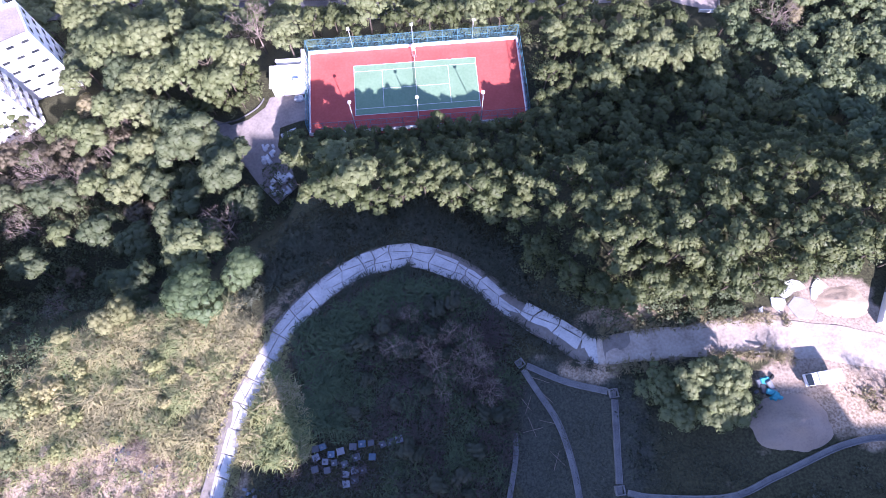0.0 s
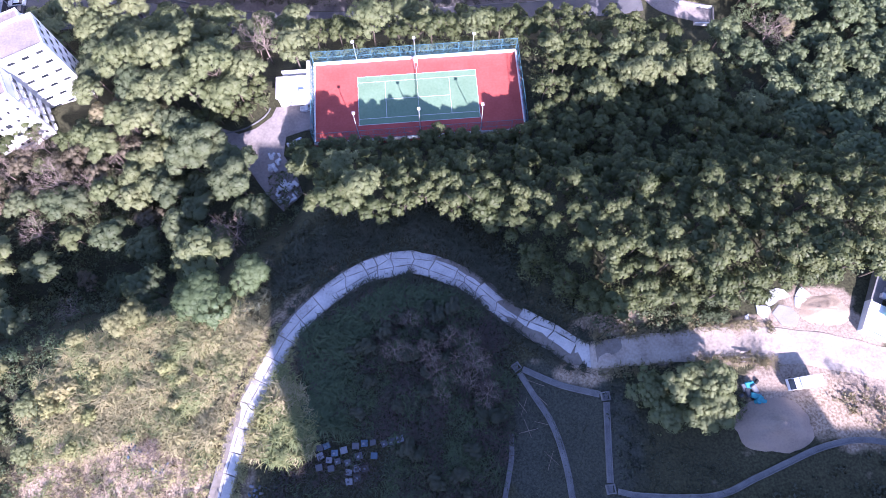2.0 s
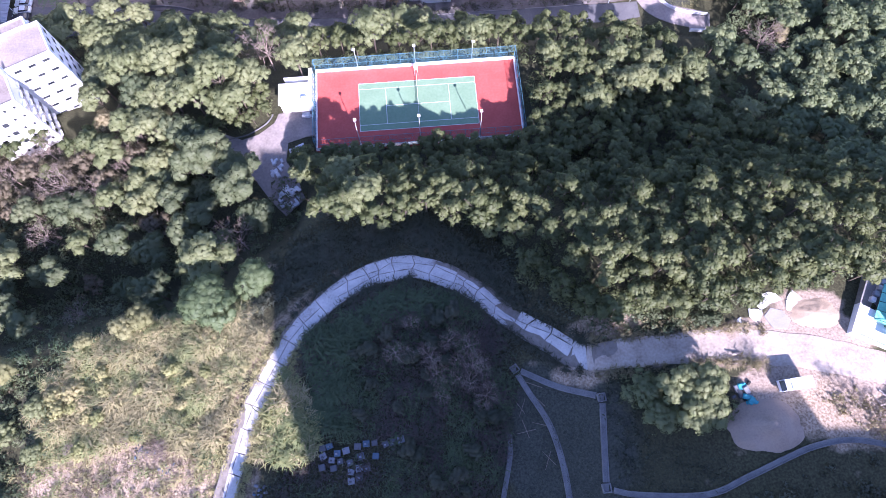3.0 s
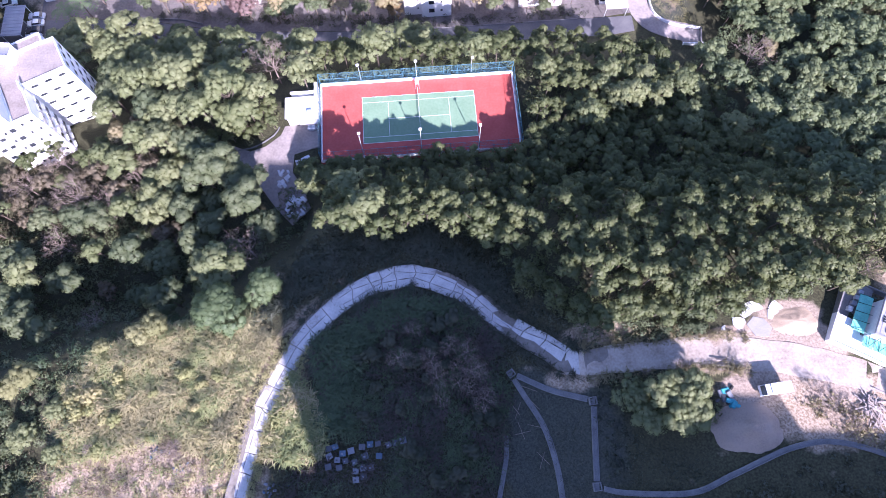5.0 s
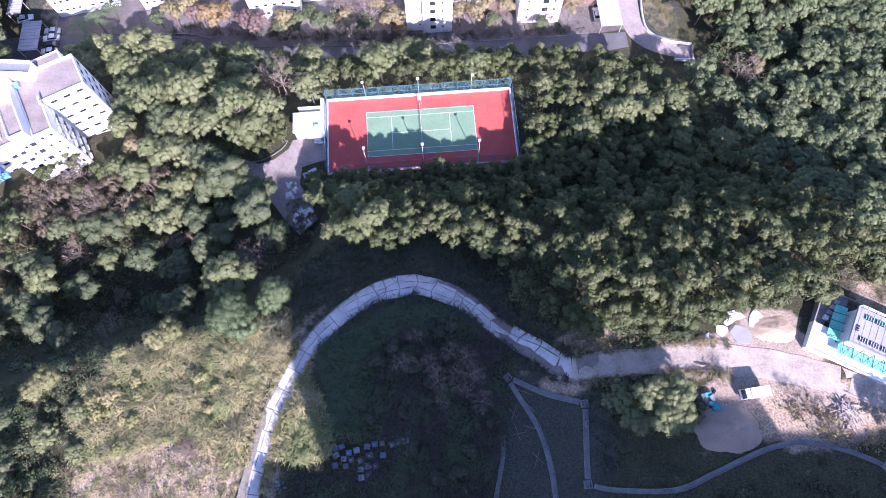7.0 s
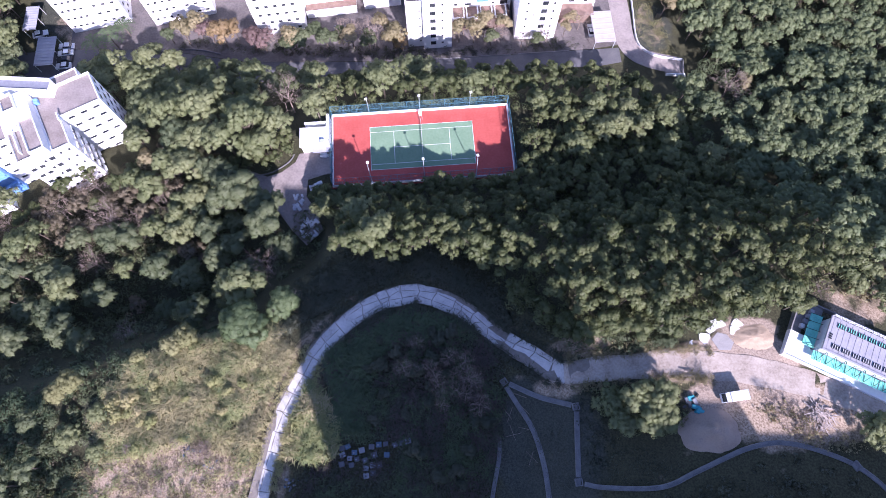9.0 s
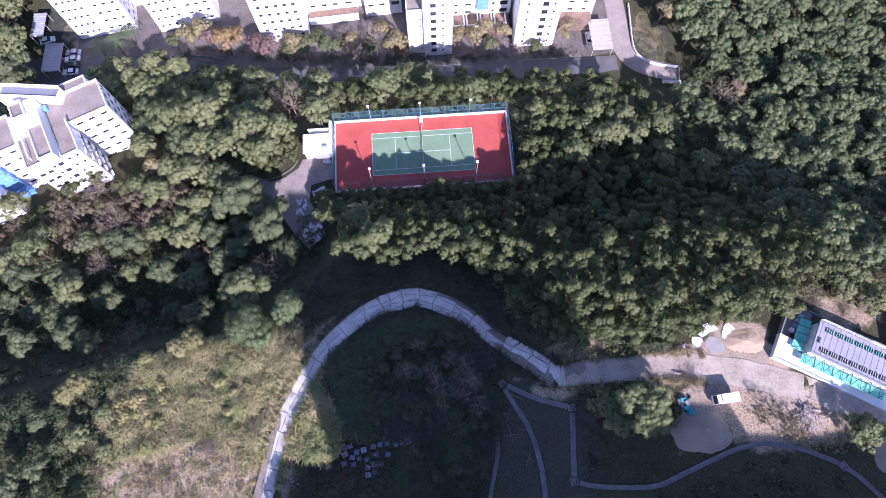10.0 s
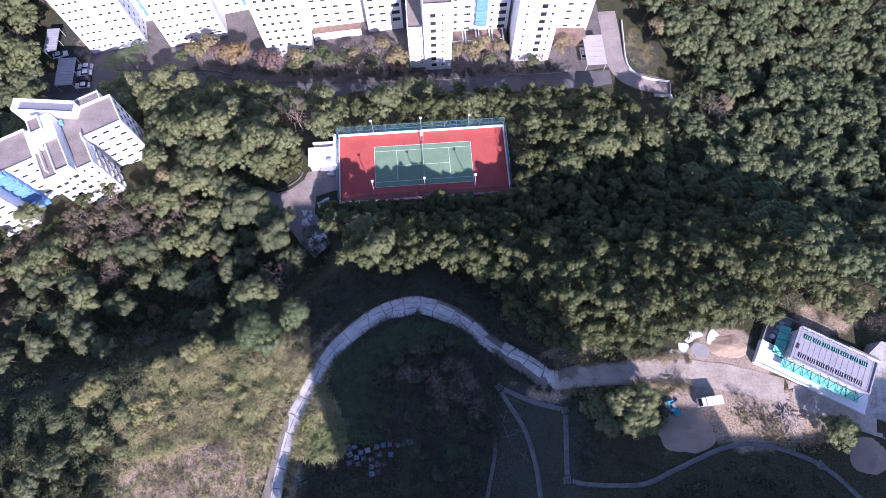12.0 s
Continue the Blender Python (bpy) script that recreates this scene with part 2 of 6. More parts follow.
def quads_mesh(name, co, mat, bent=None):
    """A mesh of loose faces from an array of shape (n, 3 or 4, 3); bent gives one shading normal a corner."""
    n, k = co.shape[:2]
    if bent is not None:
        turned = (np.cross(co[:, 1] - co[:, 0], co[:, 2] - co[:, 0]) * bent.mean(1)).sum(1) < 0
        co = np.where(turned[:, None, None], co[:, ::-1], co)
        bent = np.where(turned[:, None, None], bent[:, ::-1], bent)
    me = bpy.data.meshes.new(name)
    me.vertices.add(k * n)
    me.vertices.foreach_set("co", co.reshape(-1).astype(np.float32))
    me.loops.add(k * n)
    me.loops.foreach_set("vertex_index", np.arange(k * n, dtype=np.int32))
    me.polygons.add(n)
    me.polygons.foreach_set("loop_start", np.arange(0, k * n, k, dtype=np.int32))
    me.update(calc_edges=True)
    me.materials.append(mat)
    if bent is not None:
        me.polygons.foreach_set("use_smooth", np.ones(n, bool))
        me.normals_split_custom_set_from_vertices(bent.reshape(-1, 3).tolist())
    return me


# ---- the lie of the land ----
def height(x, y):
    """The hillside: a road bench, a wooded slope, the court's terrace, a bank, the street."""
    x, y = np.asarray(x, float), np.asarray(y, float)
    cy = np.interp(x, [-140, -80, -72, -60, -50, -42, -32, -22, -12, 0, 12, 30, 60, 140], [-58, -53, -49.5, -45.5, -45.5, -44.5, -44, -43, -38.5, -34, -41, -42, -40, -40])
    cz = np.interp(x, [-140, -70, -45, -28, 0, 11, 22, 34, 42, 60, 75, 86, 100, 140], [5, 9, 13, 15.3, 15.5, 15, 19.1, 21.2, 22.6, 23.4, 22.2, 15, 8, -3])
    fy = np.interp(x, [-140, -80, -50, -40, -30, -23.5, -20.5, 18, 24, 30, 40, 56, 70, 140], [-34, -34, -33, -31, -24, -23.5, -13, -13, -16, -20, -22, -22, -20, -15])
    fz = np.interp(x, [-140, -80, -50, -40, -33, -22, 18, 28, 40, 54, 72, 95, 140], [-9, -8, -6.5, -3.2, -1, 0, 0, 2.5, 3.5, 4, -1, -5, -9])
    ky = np.interp(x, [-140, -60, -44, -32, -24, -15, 0, 10, 24, 56, 72, 140], [-47, -40.5, -40, -37, -33, -25, -25, -29, -33, -33, -31, -28])
    kf = np.interp(x, [-140, -60, -44, -32, -24, -15, 0, 10, 24, 56, 72, 140], [0.5, 0.5, 0.52, 0.62, 0.7, 0.74, 0.74, 0.72, 0.82, 0.82, 0.6, 0.5])
    ny = np.interp(x, [-140, -60, -40, -30, -22, 21, 40, 70, 95, 140], [5, 8, 6, 6, 10.5, 10.5, 9, 9, 3, 3])
    nz = np.interp(x, [-140, -60, -40, -22, 21, 40, 48, 60, 70, 95, 140], [-11, -7, -2, 0, 0, -2.5, -5, -10.5, -11.5, -12.5, -16])
    far = -17 + np.interp(x, [74, 95, 120, 150, 300], [0, -2, -6, -10, -20])
    south = cz + np.clip(cy - y, 0, 200) * np.interp(x, [-20, 20, 40], [0.02, 0.05, 0.09])

    def ramp(a, b, za, zb):
        return za + (zb - za) * np.clip((y - a) / (b - a), 0, 1)

    kz = fz + (cz - fz) * kf
    z = np.where(y < cy, south, np.where(y < ky, ramp(cy, ky, cz, kz), ramp(ky, fy, kz, fz)))
    z = np.where(y > fy, ramp(fy, ny, fz, nz), z)
    z = np.where(y > ny, ramp(ny, 29, nz, far), z)
    return np.where((x > 54) & (x < 75) & (y > 22.5) & (y < 34), np.minimum(z, -17), z)      # level ground at the lane's end


def lie(x, y):
    return float(height(x, y))


def spread(x, y, cx, cy, rx, ry, soft=0.35):
    """1 inside an ellipse, falling to 0 over a soft rim."""
    d = np.sqrt(((x - cx) / rx) ** 2 + ((y - cy) / ry) ** 2)
    return np.clip((1 + soft - d) / (2 * soft), 0, 1)


def smooth_line(points, step=1.0):
    """A smooth curve through a few points, cut in even steps (Catmull-Rom)."""
    p = [Vector(q) for q in points]
    p = [2 * p[0] - p[1], *p, 2 * p[-1] - p[-2]]
    out = []
    for i in range(1, len(p) - 2):
        k = max(2, int((p[i + 1] - p[i]).length / step))
        for j in range(k):
            t = j / k
            out.append(0.5 * (2 * p[i] + (p[i + 1] - p[i - 1]) * t + (2 * p[i - 1] - 5 * p[i] + 4 * p[i + 1] - p[i + 2]) * t * t + (3 * p[i] - p[i - 1] - 3 * p[i + 1] + p[i + 2]) * t ** 3))
    return out + [p[-2]]


ROAD_LINE = [(-32, -80), (-30.3, -69.5), (-28.9, -64.3), (-27.6, -60), (-25.5, -55.7), (-21.2, -48.3), (-17, -44.1), (-12, -40.7), (-7.8, -39.2), (-2.8, -38.6),
             (1.6, -40.1), (6.3, -42.8), (10.5, -47), (14, -49.8), (17.3, -52.6), (20.5, -54.9), (24.5, -55.2), (31.2, -55.3), (38, -55.3), (45, -56.3), (52, -58), (62, -61.5), (76, -68), (100, -78)]
road_pts = smooth_line([(*q, 0) for q in ROAD_LINE], 1.0)
road_arr = np.array([(q.x, q.y) for q in road_pts])


def road_gap(x, y):
    """How far a place is from the middle of the road."""
    return float(np.sqrt(((road_arr - (x, y)) ** 2).sum(1)).min())


def build_ground():
    fine_x, fine_y = np.arange(-135, 136, 1.25), np.arange(-100, 121, 1.25)
    wide = np.array([12, 30, 60, 110, 200, 400, 800, 1600, 3000])
    xs = np.concatenate([-135 - wide[::-1], fine_x, fine_x[-1] + wide])
    ys = np.concatenate([-100 - wide[::-1], fine_y, fine_y[-1] + wide])
    X, Y = np.meshgrid(xs, ys)
    Z = height(X, Y)
    uneven = np.array([noise.noise((a * 0.16, b * 0.16, 3)) * 0.35 + noise.noise((a * 0.5, b * 0.5, 9)) * 0.14 for a, b in zip(X.ravel(), Y.ravel())]).reshape(X.shape)
    gap = np.full(X.shape, 9.0)
    near = (np.abs(X) < 140) & (Y < -30) & (Y > -100)
    gap[near] = [road_gap(a, b) for a, b in zip(X[near], Y[near])]
    calm = np.clip((gap - 2.2) / 3, 0.0, 1)
    calm *= np.where((X > 4) & (X < 72) & (Y < -54.5) & (Y > -84), 0.2, 1)
    calm *= np.where((X > -46) & (X < -20) & (Y > -23) & (Y < 2), 0.1, 1) * np.where((X > 36) & (X < 58) & (Y > -64) & (Y < -49), 0.35, 1)
    calm *= np.where((Y > 26) & (np.abs(X) < 110), 0.1, 1)
    Z = Z + uneven * calm
    Z = np.where((gap < 3.2) & (X < 19), Z - 0.2, Z)
    flat = (np.abs(X) < 22.5) & (Y > -11.5) & (Y < 11)
    Z = np.where(flat, -0.45, Z)
    me = bpy.data.meshes.new("ground")
    w = len(xs)
    i = (np.arange(len(ys) - 1)[:, None] * w + np.arange(w - 1)[None]).ravel()
    me.from_pydata(np.stack([X.ravel(), Y.ravel(), Z.ravel()], 1).tolist(), [], np.stack([i, i + 1, i + w + 1, i + w], 1).tolist())
    me.polygons.foreach_set("use_smooth", np.ones(len(me.polygons), bool))
    dry = np.maximum.reduce([spread(X, Y, -48, -68, 16, 9), spread(X, Y, -56, -58, 5, 8) * 0.9, np.clip(1.2 - np.abs(gap - 3.2) / 2.0, 0, 1) * (X < 20) * (Y > -90) * np.where(X < -18, 0.5, 0.3),
                             spread(X, Y, 20, -57.5, 5, 2.5) * 0.6, spread(X, Y, 24, -51, 6, 2) * 0.6, 0.7 * spread(X, Y, -27, -38, 4, 3), spread(X, Y, 40, -71, 16, 5) * 0.22,
                             spread(X, Y, 72, -48, 9, 4) * 0.6, spread(X, Y, 56, -65, 11, 5) * 0.9, spread(X, Y, 46, -62, 8, 4) * 0.8, spread(X, Y, -90, 55, 12, 12) * 0.6, spread(X, Y, 66, 42, 5, 9) * 0.4])
    dust = np.maximum.reduce([spread(X, Y, 47, -55.5, 14, 3.4, 0.2), spread(X, Y, 44.5, -60.5, 5, 3) * 0.8, spread(X, Y, 33, -55.3, 9, 2.0), spread(X, Y, 54.5, -62, 5.5, 2.2) * 0.75, spread(X, Y, 51, -52, 5, 3.5)])
    green = np.maximum.reduce([spread(X, Y, 17, -67, 9, 12), spread(X, Y, -45, -56, 20, 8), spread(X, Y, 66, 41, 6, 8), spread(X, Y, -95, 60, 14, 10)])
    for name, values in (("dry_earth", dry), ("site_dust", dust), ("grassy", green)):
        me.attributes.new(name, "FLOAT", "POINT").data.foreach_set("value", values.ravel().astype(np.float32))
    me.materials.append(SOIL)
    tagged(new("ground", me), "uneven hillside ground of dark soil, dry earth and dust", "ground", kind="structure")


build_ground()


# ---- trees and scrub ----
def unit(v):
    return v / (np.linalg.norm(v, axis=1)[:, None] + 1e-9)


def ball_faces():
    """The upper faces of an icosahedron, as directions."""
    bm = bmesh.new()
    bmesh.ops.create_icosphere(bm, subdivisions=1, radius=1)
    out = np.array([[v.co[:] for v in f.verts] for f in bm.faces if f.calc_center_median().z > 0.05])
    bm.free()
    return out


BALL = ball_faces()


def leaf_quads(puffs, per, size, long=1.5, up=0.35, rough=0.32, core=0.0):
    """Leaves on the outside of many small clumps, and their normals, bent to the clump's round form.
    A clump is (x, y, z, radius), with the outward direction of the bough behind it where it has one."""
    out, bent = [], []
    for x, y, z, r, *way in puffs:
        k = max(8, int(per * r * r))
        d = rng.normal(size=(k, 3))
        d[:, 2] = np.abs(d[:, 2]) * 1.15 - up
        d = unit(d)
        c = np.array((x, y, z)) + d * (r * rng.uniform(0.82, 1.08, (k, 1))) * (1, 1, 0.85)
        nrm = unit(d + rng.normal(size=(k, 3)) * rough)
        t = unit(np.cross(nrm, rng.normal(size=(k, 3))))
        b = np.cross(nrm, t)
        s = size * rng.uniform(0.6, 1.3, (k, 1))
        t, b = t * s * long / 2, b * s / 2
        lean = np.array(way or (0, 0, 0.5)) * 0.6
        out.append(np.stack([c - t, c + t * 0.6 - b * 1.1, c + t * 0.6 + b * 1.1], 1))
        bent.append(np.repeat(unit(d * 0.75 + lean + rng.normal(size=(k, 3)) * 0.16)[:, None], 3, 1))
        # the close inner leaves, seen through the gaps of the outer ones
        if core:
            out.append(np.array((x, y, z)) + BALL * r * core * rng.uniform(0.92, 1.06) * (1, 1, 0.85))
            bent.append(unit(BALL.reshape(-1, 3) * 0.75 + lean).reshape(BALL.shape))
    return np.concatenate(out), np.concatenate(bent)


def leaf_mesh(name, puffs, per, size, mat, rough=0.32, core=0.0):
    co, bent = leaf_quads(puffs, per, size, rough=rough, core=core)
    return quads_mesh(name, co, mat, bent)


def limbs(bm, tall, wide, n, thick, lean=0.0):
    """A tapered trunk and limbs that reach into the crown."""
    top = Vector((lean, 0, tall * 0.55))
    rod(bm, (0, 0, -2.0), top * 0.5, thick, thick * 0.75, 6)
    rod(bm, top * 0.5, top, thick * 0.75, thick * 0.5, 6)
    for i in range(n):
        a = 2.4 * i + rng.uniform(-0.4, 0.4)
        start = top * rng.uniform(0.6, 1)
        end = Vector((math.cos(a) * wide * rng.uniform(0.45, 0.8), math.sin(a) * wide * rng.uniform(0.45, 0.8), tall * rng.uniform(0.7, 0.92)))
        mid = (start + end) / 2 + Vector((0, 0, -0.3))
        rod(bm, start, mid, thick * 0.42, thick * 0.28, 4)
        rod(bm, mid, end, thick * 0.28, thick * 0.08, 3)
    return bm


def dome(x, y, z, wide, n, r0, r1, flat=0.8, ragged=0.12, low=-0.05):
    """Clumps spread over a lumpy dome whose middle is at x, y, z."""
    out = []
    for i in range(n):
        el = math.asin(min(0.98, low + (1 - low) * (i + 0.5) / n))
        a = i * 2.39996 + rng.uniform(-0.3, 0.3)
        k = rng.uniform(1 - ragged * 1.5, 1 + ragged)
        r = rng.uniform(r0, r1)
        w = wide - r * 0.7
        cx, cy, cz = math.cos(a) * math.cos(el), math.sin(a) * math.cos(el), math.sin(el)
        out.append((x + cx * w * k, y + cy * w * k, z + cz * w * flat * k, r, cx, cy, cz))
    return out


def tree_kind(name, tall, wide, heads, head_r, clumps, r0, r1, mat, per=95, size=0.19, flat=0.8, drop=2.0, label="", category="tree", thick=0.17, rough=0.4):
    """One tree as a model to copy: trunk with limbs, and a crown of several heads, each of many leaf clumps."""
    root = anchor(name, pose(0, 0, 0), label, category)
    part("trunk", limbs(bmesh.new(), tall, wide, 6, thick), BARK, root)
    puffs = []
    for i in range(heads):
        a = i * 2.39996 + rng.uniform(-0.3, 0.3)
        d = 0 if heads == 1 else (wide - head_r * 0.75) * math.sqrt((i + 0.35) / heads)
        r = head_r * rng.uniform(0.82, 1.15)
        z = tall - r * flat - drop * (d / max(wide, 0.1)) ** 1.6 - rng.uniform(0, drop * 0.45)
        puffs += dome(math.cos(a) * d, math.sin(a) * d, z, r, clumps, r0, r1, flat)
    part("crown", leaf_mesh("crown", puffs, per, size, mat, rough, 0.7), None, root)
    return root


def bare_kind(name, tall, wide, label):
    """A leafless tree: trunk and a thicket of forking twigs."""
    root = anchor(name, pose(0, 0, 0), label, "tree")
    part("trunk", limbs(bmesh.new(), tall, wide, 5, 0.14), TWIG, root)
    q = []

    def fork(p, d, length, w, depth):
        e = p + d * length
        s = d.cross(Vector((rng.normal(), rng.normal(), rng.normal()))).normalized() * w
        u = d.cross(s).normalized() * w
        q.append([p - s, p + s, e + u * 0.4])
        if depth:
            for _ in range(3):
                nd = (d + Vector(rng.normal(size=3)) * 0.55 + Vector((0, 0, 0.12))).normalized()
                fork(e, nd, length * rng.uniform(0.6, 0.85), w * 0.62, depth - 1)

    for i in range(8):
        a = i * 2.4
        d = Vector((math.cos(a) * 0.7, math.sin(a) * 0.7, rng.uniform(0.5, 1.0))).normalized()
        fork(Vector((0, 0, tall * rng.uniform(0.35, 0.5))), d, wide * 0.4, 0.095, 5 if i < 5 else 4)
    part("bare_crown", quads_mesh("bare_crown", np.array(q, float), TWIG), None, root)
    return root


def place(kind, x, y, size=1.0, turn=None, label="", group="", sink=0.0):
    m = pose(x, y, lie(x, y) - sink, 0, 0, rng.uniform(0, 360) if turn is None else turn)
    ob = copy_thing(kind, m)
    ob.scale = (size * rng.uniform(0.93, 1.07), size * rng.uniform(0.93, 1.07), size * rng.uniform(0.92, 1.08))
    return tagged(ob, label, "", group)


OLIVE = [tree_kind("acacia_tree", t, w, h, r, 9, 0.42, 0.66, LEAF_OLIVE, 80, 0.27, f, d, "bushy olive-green tree with rounded leaf clumps on the slope", rough=0.2)
         for t, w, h, r, f, d in ((9.0, 3.3, 6, 1.25, 1.05, 3.4), (10.2, 3.0, 5, 1.25, 1.1, 4.2), (8.6, 3.4, 6, 1.3, 1.0, 3.2), (9.6, 2.9, 5, 1.3, 1.05, 3.8), (8.0, 3.2, 6, 1.2, 1.0, 3.0))]
DEEP = [tree_kind("broadleaf_tree", t, w, h, r, 10, 0.65, 1.0, LEAF_DEEP, 72, 0.29, f, d, "dense dark green broadleaf tree", thick=0.22, rough=0.2)
        for t, w, h, r, f, d in ((11, 4.1, 6, 2.0, 0.85, 3.4), (9.5, 3.7, 5, 1.9, 0.9, 3.0), (12.5, 4.4, 7, 2.0, 0.8, 4.0))]
HILL = [tree_kind("hill_tree", t, w, h, r, 8, 0.45, 0.75, LEAF_HILL, 42, 0.38, f, d, "dense blue-green tree in the unbroken hill wood", thick=0.2, rough=0.3)
        for t, w, h, r, f, d in ((9, 3.5, 9, 1.25, 1.0, 1.6), (9.6, 3.3, 8, 1.3, 1.05, 2.0), (8.6, 3.7, 10, 1.2, 0.95, 1.4), (9.2, 3.2, 8, 1.2, 1.1, 2.4))]
WIDE = [tree_kind("spreading_tree", t, w, h, r, 11, 0.55, 0.9, LEAF_WIDE, 72, 0.27, f, d, "tall spreading green tree with a feathery layered crown", thick=0.24, rough=0.2)
        for t, w, h, r, f, d in ((12.5, 4.7, 8, 2.0, 0.6, 2.8), (11.5, 4.3, 7, 1.9, 0.65, 3.0), (13, 4.5, 7, 2.1, 0.6, 3.4))]
VINE = [tree_kind("vine_covered_tree", 6.5, 4.0, 4, 2.7, 26, 0.75, 1.0, LEAF_VINE, 95, 0.2, 0.9, 1.6, "low tree smothered by a smooth coat of vines", thick=0.2, rough=0.3)]
DRYT = [tree_kind("dry_tree", 8.5, 3.4, 4, 1.8, 11, 0.5, 0.85, LEAF_DRY, 70, 0.2, 0.7, 1.8, "sparse tree with yellow-brown withering leaves", thick=0.16)]
BROWNT = [tree_kind("withered_tree", t, 3.2, 6, 1.3, 9, 0.4, 0.7, LEAF_BROWN, 85, 0.17, 0.9, 2.2, "withered tree with thin brown foliage and bare twigs", thick=0.14) for t in (7.0, 8.2)]
BARE = [bare_kind("bare_tree", 9, 4.2, "leafless grey-brown tree with a thicket of twigs"), bare_kind("bare_tree", 7, 3.4, "leafless grey-brown tree with a thicket of twigs")]
AUTUMN = [tree_kind("autumn_tree", 7.5, 3.0, 4, 1.6, 10, 0.5, 0.8, m, 80, 0.2, 0.8, 1.6, lab, thick=0.15)
          for m, lab in ((LEAF_ORANGE, "small tree with orange-yellow autumn leaves beside the street"), (LEAF_RED, "small tree with reddish autumn leaves beside the street"))]
BUSHY = [tree_kind("bushy_tree", t, w, h, 1.5, 10, 0.45, 0.75, LEAF_WIDE, 140, 0.2, 0.9, d, "broad low leafy tree beside the building site", thick=0.14, rough=0.2)
         for t, w, h, d in ((5.6, 3.6, 8, 2.2), (5.0, 3.2, 7, 2.0))]
FEATHER = [tree_kind("feathery_tree", 5.5, 2.3, 3, 1.6, 14, 0.5, 0.8, LEAF_FEATHER, 190, 0.12, 0.8, 1.2, "pale olive tree with a soft feathery crown", thick=0.09, rough=0.7)]
# one shrub, two leaf colours: darkened for the shaded bend, light for the sunlit slope
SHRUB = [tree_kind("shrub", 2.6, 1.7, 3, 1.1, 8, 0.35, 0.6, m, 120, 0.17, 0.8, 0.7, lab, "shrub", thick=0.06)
         for m, lab in ((LEAF_SHADE, "rounded green shrub in shade-darkened leaf colour"), (LEAF_GRASS, "rounded yellow-green shrub on the sunlit slope"))]
MODELS = BROWNT + OLIVE + DEEP + HILL + WIDE + VINE + DRYT + BARE + AUTUMN + BUSHY + FEATHER + SHRUB


def in_poly(x, y, poly):
    inside, j = False, len(poly) - 1
    for i in range(len(poly)):
        (xi, yi), (xj, yj) = poly[i], poly[j]
        if (yi > y) != (yj > y) and x < (xj - xi) * (y - yi) / (yj - yi) + xi:
            inside = not inside
        j = i
    return inside


TAKEN = [(60, 32, 3.5), (65.5, 29, 4.5), (69.5, 25.5, 4.5), (71, 29, 4), (66, 33, 3.5), (66, 39, 5), (67, 44, 4), (62.5, 28, 2.5), (69, 20.5, 2.5), (73, 22, 2.5), (-29.5, 9.5, 3.2), (-26.5, 12, 2.0)]      # places taken so far: x, y, radius


def plant(kinds, poly, gap, size=(0.85, 1.15), group="", most=400, weights=None, label=""):
    """Trees at a loose even spacing over a stretch of the plan."""
    xs, ys = [p[0] for p in poly], [p[1] for p in poly]
    made = misses = 0
    while misses < 500 and made < most:
        x, y = rng.uniform(min(xs), max(xs)), rng.uniform(min(ys), max(ys))
        if not in_poly(x, y, poly) or any((x - a) ** 2 + (y - b) ** 2 < (gap * 0.5 + r) ** 2 for a, b, r in TAKEN):
            misses += 1
            continue
        k = kinds[rng.choice(len(kinds), p=weights)]
        place(k, x, y, rng.uniform(*size), group=group, label=label)
        TAKEN.append((x, y, gap * 0.5))
        made, misses = made + 1, 0


